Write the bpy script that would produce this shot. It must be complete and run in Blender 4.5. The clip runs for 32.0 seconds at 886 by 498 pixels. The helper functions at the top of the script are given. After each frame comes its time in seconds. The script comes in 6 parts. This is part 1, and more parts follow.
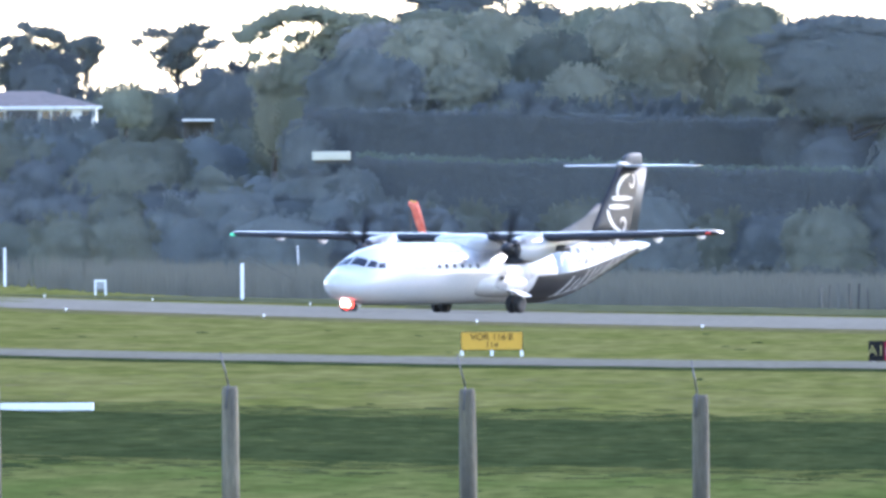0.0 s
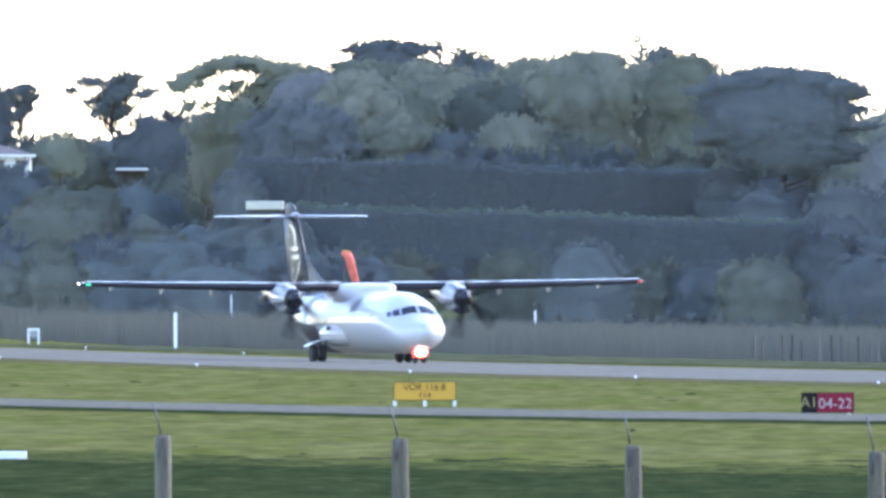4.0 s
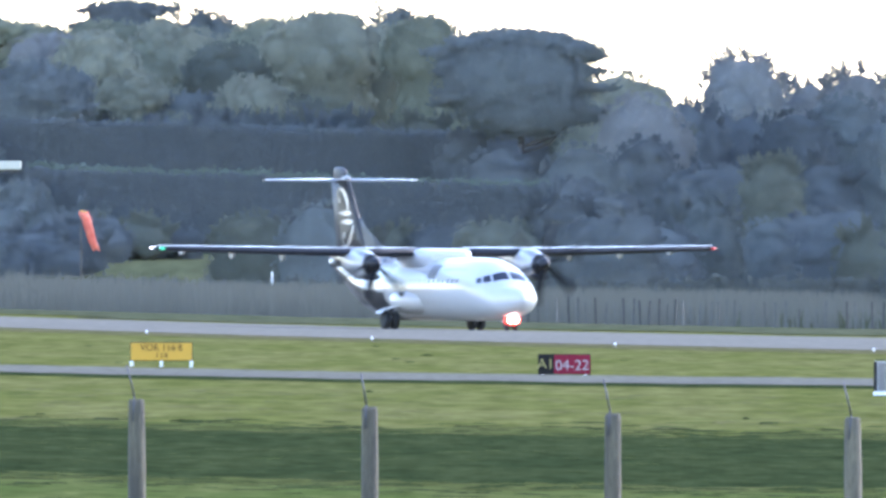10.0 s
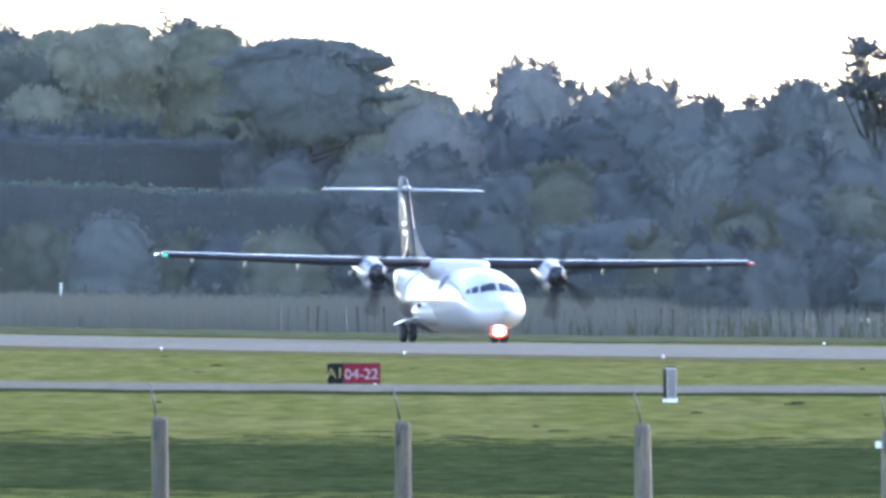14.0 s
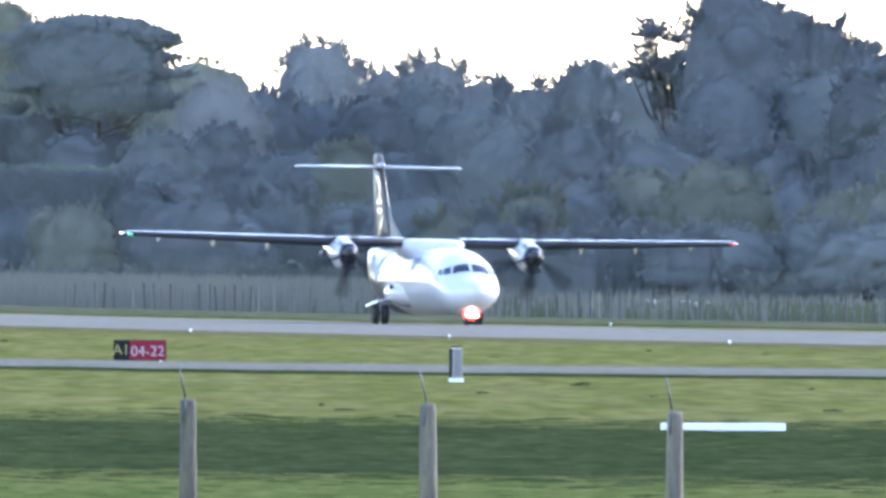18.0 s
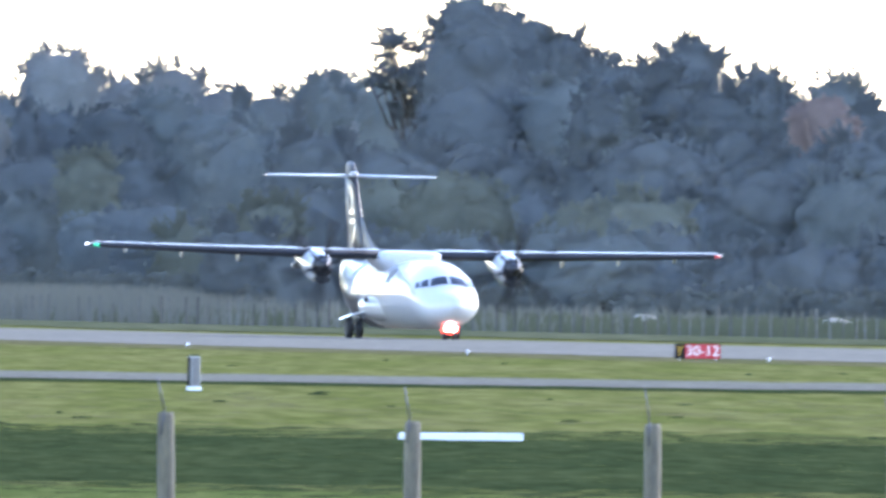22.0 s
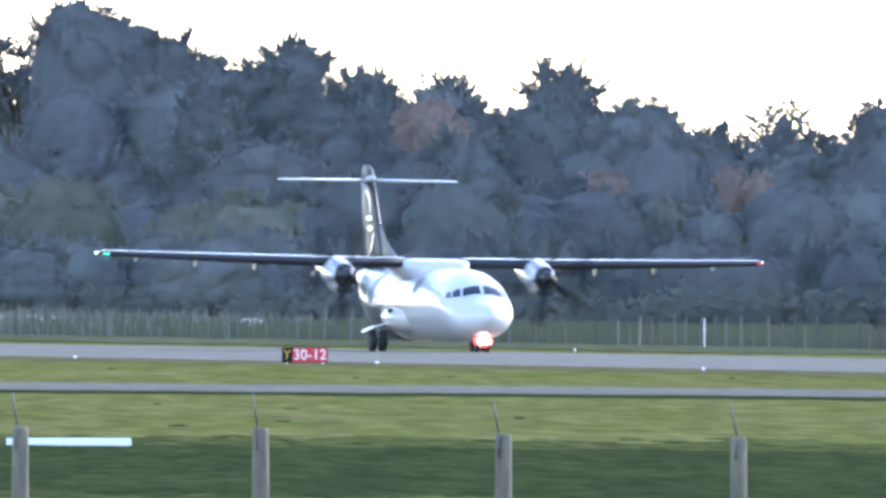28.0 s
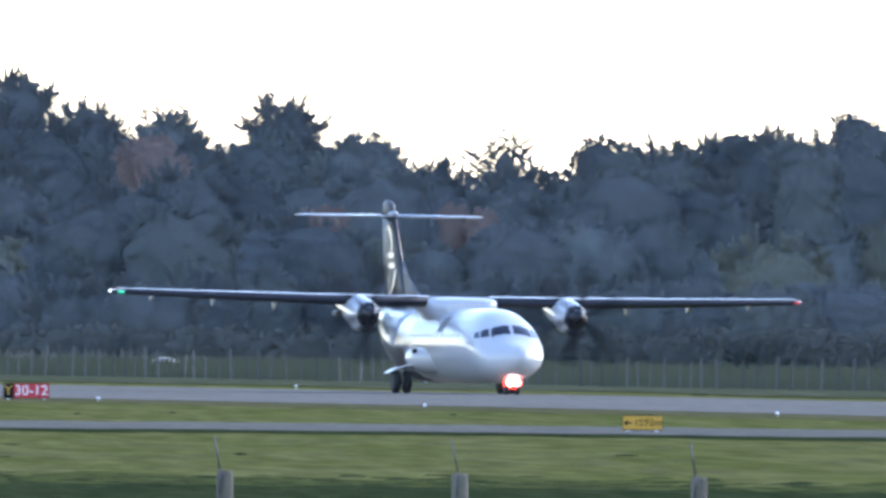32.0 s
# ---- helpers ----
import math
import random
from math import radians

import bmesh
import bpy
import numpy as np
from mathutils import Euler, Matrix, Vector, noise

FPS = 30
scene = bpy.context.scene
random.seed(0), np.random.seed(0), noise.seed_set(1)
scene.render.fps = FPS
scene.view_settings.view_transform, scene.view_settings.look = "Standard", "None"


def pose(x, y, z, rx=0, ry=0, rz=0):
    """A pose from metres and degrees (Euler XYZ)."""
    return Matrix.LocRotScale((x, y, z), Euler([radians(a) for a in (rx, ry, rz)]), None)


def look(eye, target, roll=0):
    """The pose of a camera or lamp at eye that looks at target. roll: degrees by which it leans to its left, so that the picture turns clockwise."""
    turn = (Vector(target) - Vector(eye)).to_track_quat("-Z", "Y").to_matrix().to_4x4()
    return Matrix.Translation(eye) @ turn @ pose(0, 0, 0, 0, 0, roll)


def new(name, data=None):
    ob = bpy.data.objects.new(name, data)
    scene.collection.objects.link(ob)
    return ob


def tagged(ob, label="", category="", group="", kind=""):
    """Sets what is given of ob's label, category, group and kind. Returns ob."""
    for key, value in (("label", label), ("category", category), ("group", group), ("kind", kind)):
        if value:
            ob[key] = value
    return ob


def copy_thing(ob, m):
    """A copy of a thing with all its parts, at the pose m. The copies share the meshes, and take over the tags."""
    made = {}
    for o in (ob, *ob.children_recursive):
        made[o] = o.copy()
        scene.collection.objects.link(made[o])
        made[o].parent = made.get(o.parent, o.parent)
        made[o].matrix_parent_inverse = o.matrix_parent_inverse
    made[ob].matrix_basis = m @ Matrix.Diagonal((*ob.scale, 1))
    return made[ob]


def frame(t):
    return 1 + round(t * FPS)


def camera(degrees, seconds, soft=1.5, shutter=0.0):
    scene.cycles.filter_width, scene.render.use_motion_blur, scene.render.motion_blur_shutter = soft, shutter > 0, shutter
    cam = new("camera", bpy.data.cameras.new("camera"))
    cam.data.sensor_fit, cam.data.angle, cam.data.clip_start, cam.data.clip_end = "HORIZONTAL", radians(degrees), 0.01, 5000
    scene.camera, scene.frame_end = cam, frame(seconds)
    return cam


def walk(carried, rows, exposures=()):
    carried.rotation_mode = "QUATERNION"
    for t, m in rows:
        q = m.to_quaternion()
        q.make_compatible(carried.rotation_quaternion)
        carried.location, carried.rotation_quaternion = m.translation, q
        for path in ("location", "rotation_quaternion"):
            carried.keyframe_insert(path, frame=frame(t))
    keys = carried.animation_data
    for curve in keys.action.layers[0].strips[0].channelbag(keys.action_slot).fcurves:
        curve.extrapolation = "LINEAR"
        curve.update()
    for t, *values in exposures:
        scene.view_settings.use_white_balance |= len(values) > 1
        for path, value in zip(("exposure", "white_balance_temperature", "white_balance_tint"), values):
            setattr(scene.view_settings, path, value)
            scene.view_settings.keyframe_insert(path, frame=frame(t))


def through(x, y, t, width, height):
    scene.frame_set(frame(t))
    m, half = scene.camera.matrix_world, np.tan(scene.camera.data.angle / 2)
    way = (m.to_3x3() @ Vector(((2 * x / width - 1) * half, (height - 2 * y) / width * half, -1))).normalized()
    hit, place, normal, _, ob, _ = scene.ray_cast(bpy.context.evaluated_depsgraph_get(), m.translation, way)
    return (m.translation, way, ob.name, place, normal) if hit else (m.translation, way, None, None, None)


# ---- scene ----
import functools

# ---- camera: a long lens on a stand, panning with the aeroplane ----
FAR = 75000.0          # bearing steps in one radian
EYE = Vector((0.0, 0.0, 4.08))
cam = camera(1.1978, 32.0, 3.2, 0.5)


def aim(u, v, roll):
    """The camera turned u steps to the right of north and v steps below level."""
    return look(EYE, (EYE.x + 1000 * u / FAR, EYE.y + 1000, EYE.z - 1000 * v / FAR), roll)


CAMERA_ROWS = [
    (0.0, aim(-886.1, 32.0, -0.41)),
    (0.5, aim(-881.6, 7.1, -0.32)),
    (1.0, aim(-775.2, -43.2, -0.14)),
    (1.5, aim(-774.4, -67.1, 0.10)),
    (2.0, aim(-791.9, -49.7, 0.15)),
    (2.5, aim(-848.0, -44.9, -0.06)),
    (4.5, aim(-766.5, -58.0, -0.18)),
    (5.0, aim(-767.5, -41.1, -0.18)),
    (5.5, aim(-751.9, -15.6, -0.21)),
    (6.0, aim(-707.5, -7.0, -0.20)),
    (6.5, aim(-633.0, -35.7, -0.23)),
    (7.0, aim(-570.1, 11.7, -0.11)),
    (7.5, aim(-520.6, 37.7, -0.12)),
    (8.0, aim(-458.7, 40.1, 0.02)),
    (8.5, aim(-408.2, 21.7, -0.02)),
    (9.0, aim(-295.1, -0.5, -0.02)),
    (9.5, aim(-254.9, -1.0, 0.00)),
    (10.0, aim(-302.6, 14.0, -0.01)),
    (10.5, aim(-286.8, 16.0, 0.06)),
    (11.0, aim(-189.0, 14.0, 0.02)),
    (11.5, aim(-127.8, 18.8, -0.11)),
    (12.0, aim(-56.7, 47.9, -0.25)),
    (12.5, aim(-4.0, 34.7, -0.36)),
    (13.0, aim(0.0, -0.0, -0.40)),
    (13.5, aim(30.2, -13.3, -0.47)),
    (14.0, aim(71.6, -1.0, -0.41)),
    (14.5, aim(127.4, 8.6, -0.35)),
    (16.5, aim(306.6, 50.9, 0.05)),
    (17.0, aim(436.4, -29.7, 0.18)),
    (17.5, aim(460.5, 57.0, 0.13)),
    (18.0, aim(448.2, 37.9, 0.11)),
    (18.5, aim(610.4, -42.5, 0.27)),
    (19.0, aim(631.8, -43.7, 0.10)),
    (19.5, aim(646.2, 4.2, 0.09)),
    (20.0, aim(681.7, 0.0, 0.10)),
    (20.5, aim(744.9, -11.7, 0.17)),
    (21.0, aim(818.7, 49.4, 0.12)),
    (21.5, aim(829.3, 36.9, 0.22)),
    (22.0, aim(910.6, 19.7, 0.42)),
    (22.5, aim(1035.3, -60.9, 0.46)),
    (23.0, aim(1039.7, -5.2, 0.17)),
    (23.5, aim(1090.0, 27.6, 0.15)),
    (24.0, aim(1208.1, 45.5, 0.19)),
    (24.5, aim(1297.2, 79.8, -0.03)),
    (25.0, aim(1263.9, 113.6, 0.25)),
    (25.5, aim(1411.9, 148.7, 0.21)),
    (26.0, aim(1514.3, 82.4, 0.38)),
    (26.5, aim(1505.6, 1.3, 0.27)),
    (28.5, aim(1672.3, 18.2, 0.01)),
    (29.0, aim(1748.5, 29.8, -0.06)),
    (29.5, aim(1824.4, 24.4, -0.06)),
    (30.0, aim(1872.0, 20.6, -0.10)),
    (30.5, aim(1869.8, -27.7, -0.08)),
    (31.0, aim(1910.5, -49.5, 0.07)),
    (31.5, aim(2015.8, -54.4, 0.10)),
    (32.0, aim(2099.6, -55.7, 0.18)),
]
PLANE_ROWS = [
    (0.0, pose(-21.71, 1976.7, 0.236, 0, 0.21, -32.29)),
    (0.5, pose(-22.67, 1978.6, 0.253, 0, 0.04, -25.21)),
    (1.0, pose(-23.56, 1981.5, 0.269, 0, -0.06, -18.34)),
    (1.5, pose(-24.24, 1984.4, 0.281, 0, -0.09, -11.51)),
    (2.0, pose(-24.65, 1985.8, 0.289, 0, -0.08, -4.65)),
    (2.5, pose(-24.86, 1984.7, 0.293, 0, -0.07, 1.14)),
    (3.0, pose(-24.84, 1981.6, 0.293, 0, -0.10, 6.07)),
    (3.5, pose(-24.50, 1977.1, 0.287, 0, -0.12, 10.97)),
    (4.0, pose(-24.02, 1971.6, 0.278, 0, -0.14, 14.86)),
    (4.5, pose(-23.15, 1965.7, 0.262, 0, -0.14, 18.08)),
    (5.0, pose(-22.12, 1960.3, 0.244, 0, -0.11, 20.41)),
    (5.5, pose(-21.07, 1955.9, 0.226, 0, -0.06, 21.70)),
    (6.0, pose(-19.87, 1951.8, 0.206, 0, -0.02, 22.44)),
    (6.5, pose(-18.58, 1948.0, 0.184, 0, 0.02, 22.98)),
    (7.0, pose(-17.23, 1944.3, 0.163, 0, 0.05, 23.40)),
    (7.5, pose(-15.84, 1940.9, 0.142, 0, 0.06, 23.40)),
    (8.0, pose(-14.40, 1938.0, 0.120, 0, 0.06, 22.96)),
    (8.5, pose(-12.87, 1935.4, 0.099, 0, 0.05, 22.43)),
    (9.0, pose(-11.29, 1933.0, 0.077, 0, 0.03, 21.52)),
    (9.5, pose(-9.74, 1930.3, 0.058, 0, 0.01, 20.25)),
    (10.0, pose(-8.23, 1927.1, 0.039, 0, 0.03, 18.84)),
    (10.5, pose(-6.77, 1923.2, 0.022, 0, 0.09, 17.49)),
    (11.0, pose(-5.32, 1918.6, 0.006, 0, 0.23, 16.32)),
    (11.5, pose(-3.91, 1913.5, -0.009, 0, 0.43, 15.29)),
    (12.0, pose(-2.55, 1908.2, -0.023, 0, 0.66, 14.20)),
    (12.5, pose(-1.25, 1902.8, -0.036, 0, 0.89, 13.03)),
    (13.0, pose(-0.02, 1897.4, -0.048, 0, 1.06, 11.88)),
    (13.5, pose(1.13, 1892.0, -0.058, 0, 1.18, 10.90)),
    (14.0, pose(2.24, 1886.5, -0.068, 0, 1.24, 10.12)),
    (14.5, pose(3.24, 1880.6, -0.076, 0, 1.25, 9.44)),
    (15.0, pose(4.18, 1874.4, -0.083, 0, 1.22, 8.93)),
    (15.5, pose(5.17, 1867.8, -0.091, 0, 1.16, 8.79)),
    (16.0, pose(6.10, 1861.2, -0.098, 0, 1.08, 8.69)),
    (16.5, pose(7.14, 1854.3, -0.105, 0, 1.01, 8.90)),
    (17.0, pose(8.17, 1847.5, -0.112, 0, 0.95, 9.16)),
    (17.5, pose(9.20, 1840.9, -0.119, 0, 0.92, 9.33)),
    (18.0, pose(10.28, 1834.5, -0.126, 0, 0.90, 9.42)),
    (18.5, pose(11.39, 1828.0, -0.133, 0, 0.87, 9.44)),
    (19.0, pose(12.53, 1821.5, -0.140, 0, 0.84, 9.46)),
    (19.5, pose(13.73, 1814.8, -0.146, 0, 0.83, 9.52)),
    (20.0, pose(14.96, 1807.8, -0.153, 0, 0.82, 9.51)),
    (20.5, pose(16.18, 1800.4, -0.159, 0, 0.82, 9.40)),
    (21.0, pose(17.41, 1792.8, -0.165, 0, 0.80, 9.36)),
    (21.5, pose(18.65, 1785.2, -0.171, 0, 0.76, 9.37)),
    (22.0, pose(19.91, 1777.6, -0.176, 0, 0.70, 9.42)),
    (22.5, pose(21.18, 1770.1, -0.182, 0, 0.67, 9.64)),
    (23.0, pose(22.46, 1762.5, -0.187, 0, 0.68, 9.90)),
    (23.5, pose(23.78, 1754.8, -0.192, 0, 0.74, 10.09)),
    (24.0, pose(25.15, 1747.0, -0.197, 0, 0.81, 10.24)),
    (24.5, pose(26.51, 1739.2, -0.202, 0, 0.85, 10.18)),
    (25.0, pose(27.86, 1731.4, -0.206, 0, 0.86, 9.94)),
    (25.5, pose(29.18, 1723.7, -0.211, 0, 0.87, 9.75)),
    (26.0, pose(30.56, 1716.0, -0.215, 0, 0.88, 9.74)),
    (26.5, pose(31.80, 1708.3, -0.219, 0, 0.89, 9.74)),
    (27.0, pose(32.97, 1700.6, -0.223, 0, 0.88, 9.71)),
    (27.5, pose(34.30, 1692.9, -0.227, 0, 0.85, 9.73)),
    (28.0, pose(35.53, 1685.3, -0.231, 0, 0.82, 9.84)),
    (28.5, pose(36.87, 1677.7, -0.236, 0, 0.79, 9.56)),
    (29.0, pose(38.19, 1670.2, -0.240, 0, 0.79, 9.32)),
    (29.5, pose(39.45, 1662.9, -0.245, 0, 0.81, 9.34)),
    (30.0, pose(40.73, 1655.6, -0.250, 0, 0.83, 9.45)),
    (30.5, pose(42.02, 1648.1, -0.255, 0, 0.86, 9.65)),
    (31.0, pose(43.32, 1640.5, -0.260, 0, 0.87, 9.79)),
    (31.5, pose(44.61, 1632.9, -0.265, 0, 0.86, 9.83)),
    (32.0, pose(45.94, 1625.4, -0.271, 0, 0.77, 9.80)),
]

# the film's own exposure wanders a little as the view changes
EXPOSURES = [(0, 2.48), (1, 2.5), (2, 2.38), (5, 2.36), (6, 2.55), (7, 2.56), (8, 2.69), (9, 2.68), (10, 2.56), (11, 2.54), (12, 2.68), (13, 2.56), (14, 2.49), (17, 2.58), (18, 2.57), (19, 2.26), (20, 2.48), (21, 2.4), (22, 2.58), (23, 2.22), (24, 2.50), (25, 2.59), (26, 2.56), (28.5, 2.38), (29, 2.33), (30, 2.24), (31, 1.98), (32, 1.82)]
walk(cam, CAMERA_ROWS, [(t, e, 5880 if t < 32 else 5650, 20) for t, e in EXPOSURES])

# ---- world, sun ----
SUN_EL, SUN_AZ = radians(27), radians(52)     # azimuth measured from north to the east
world = bpy.data.worlds.new("sky")
scene.world = world
world.use_nodes = True
wn = world.node_tree.nodes
sky = wn.new("ShaderNodeTexSky")
sky.sky_type, sky.sun_disc = "NISHITA", False
sky.sun_elevation, sky.sun_rotation = SUN_EL, SUN_AZ
sky.air_density, sky.dust_density, sky.ozone_density = 1.0, 0.3, 1.0
wn["Background"].inputs["Strength"].default_value = 0.15
world.node_tree.links.new(sky.outputs[0], wn["Background"].inputs["Color"])
sun = new("sun", bpy.data.lights.new("sun", "SUN"))
sun.data.energy, sun.data.angle, sun.data.color = 1.15, radians(9.0), (1.0, 0.95, 0.87)
sun.matrix_world = look((300 * math.sin(SUN_AZ), 300 * math.cos(SUN_AZ), 300 * math.tan(SUN_EL)), (0, 0, 0))


# ---- materials ----
def material(name, colour, rough=0.6, metal=0.0, vary=0.15, scale=3.0, bump=0.0, bump_scale=20.0, tint=None, rand=0.0,
             fine=12.0, spec=0.5, emit=None, strength=0.0, stretch=(1, 1, 1), island=False):
    """A procedural surface: base colour with coarse and fine variation, relief and wear."""
    m = bpy.data.materials.new(name)
    m.use_nodes = True
    nt, nodes, links = m.node_tree, m.node_tree.nodes, m.node_tree.links
    b = nodes["Principled BSDF"]
    b.inputs["Roughness"].default_value, b.inputs["Metallic"].default_value = rough, metal
    b.inputs["Specular IOR Level"].default_value = spec
    co = nodes.new("ShaderNodeTexCoord")
    mp = nodes.new("ShaderNodeMapping")
    mp.inputs["Scale"].default_value = stretch
    links.new(co.outputs["Object"], mp.inputs["Vector"])
    n1, n2 = nodes.new("ShaderNodeTexNoise"), nodes.new("ShaderNodeTexNoise")
    for n, s, det in ((n1, scale, 5.0), (n2, scale * fine, 3.0)):
        n.inputs["Scale"].default_value, n.inputs["Detail"].default_value = s, det
        links.new(mp.outputs[0], n.inputs["Vector"])
    other = tint or tuple(c * 0.55 for c in colour)
    ramp = nodes.new("ShaderNodeValToRGB")
    ramp.color_ramp.elements[0].position, ramp.color_ramp.elements[1].position = 0.36, 0.64
    links.new(n1.outputs["Fac"], ramp.inputs["Fac"])
    mix = nodes.new("ShaderNodeMix")
    mix.data_type = "RGBA"
    mix.inputs["A"].default_value, mix.inputs["B"].default_value = (*colour, 1), (*other, 1)
    f = nodes.new("ShaderNodeMath")
    f.operation = "MULTIPLY"
    f.inputs[1].default_value = min(1.0, vary * 3)
    links.new(ramp.outputs["Color"], f.inputs[0])
    links.new(f.outputs[0], mix.inputs["Factor"])
    hsv = nodes.new("ShaderNodeHueSaturation")
    links.new(mix.outputs["Result"], hsv.inputs["Color"])
    v = nodes.new("ShaderNodeMapRange")
    v.inputs["To Min"].default_value, v.inputs["To Max"].default_value = max(0.05, 1 - 2 * vary), 1 + 2 * vary
    links.new(n2.outputs["Fac"], v.inputs["Value"])
    val = v.outputs[0]
    if rand:
        r = nodes.new("ShaderNodeMapRange")
        r.inputs["To Min"].default_value, r.inputs["To Max"].default_value = 1 - rand, 1 + rand
        if island:
            links.new(nodes.new("ShaderNodeNewGeometry").outputs["Random Per Island"], r.inputs["Value"])
        else:
            links.new(nodes.new("ShaderNodeObjectInfo").outputs["Random"], r.inputs["Value"])
        mul = nodes.new("ShaderNodeMath")
        mul.operation = "MULTIPLY"
        links.new(val, mul.inputs[0])
        links.new(r.outputs[0], mul.inputs[1])
        val = mul.outputs[0]
    links.new(val, hsv.inputs["Value"])
    links.new(hsv.outputs["Color"], b.inputs["Base Color"])
    if bump:
        n3, bp = nodes.new("ShaderNodeTexNoise"), nodes.new("ShaderNodeBump")
        n3.inputs["Scale"].default_value, n3.inputs["Detail"].default_value = bump_scale, 4.0
        links.new(mp.outputs[0], n3.inputs["Vector"])
        bp.inputs["Strength"].default_value, bp.inputs["Distance"].default_value = bump, 0.05
        links.new(n3.outputs["Fac"], bp.inputs["Height"])
        links.new(bp.outputs[0], b.inputs["Normal"])
    if emit:
        b.inputs["Emission Color"].default_value, b.inputs["Emission Strength"].default_value = (*emit, 1), strength
    return m


def leaf_material(name, colour, tint, rand=0.03, through=0.12):
    """Foliage: a base colour that differs from spray to spray and from bough to bough, letting a little light through."""
    m = material(name, colour, 0.75, 0, 0.06, 0.35, tint=tint, rand=rand, fine=4, spec=0.15, island=True, stretch=(1, 1, 0.4))
    nodes, links = m.node_tree.nodes, m.node_tree.links
    b = nodes["Principled BSDF"]
    t, a = nodes.new("ShaderNodeBsdfTranslucent"), nodes.new("ShaderNodeMixShader")
    a.inputs["Fac"].default_value = through
    each, tone = nodes.new("ShaderNodeMapRange"), nodes.new("ShaderNodeHueSaturation")
    each.inputs["To Min"].default_value, each.inputs["To Max"].default_value = 0.86, 1.14
    links.new(nodes.new("ShaderNodeObjectInfo").outputs["Random"], each.inputs["Value"])
    links.new(b.inputs["Base Color"].links[0].from_socket, tone.inputs["Color"])
    links.new(each.outputs[0], tone.inputs["Value"])
    links.new(tone.outputs["Color"], b.inputs["Base Color"])
    links.new(tone.outputs["Color"], t.inputs["Color"])
    links.new(b.outputs[0], a.inputs[1])
    links.new(t.outputs[0], a.inputs[2])
    links.new(a.outputs[0], nodes["Material Output"].inputs["Surface"])
    return m


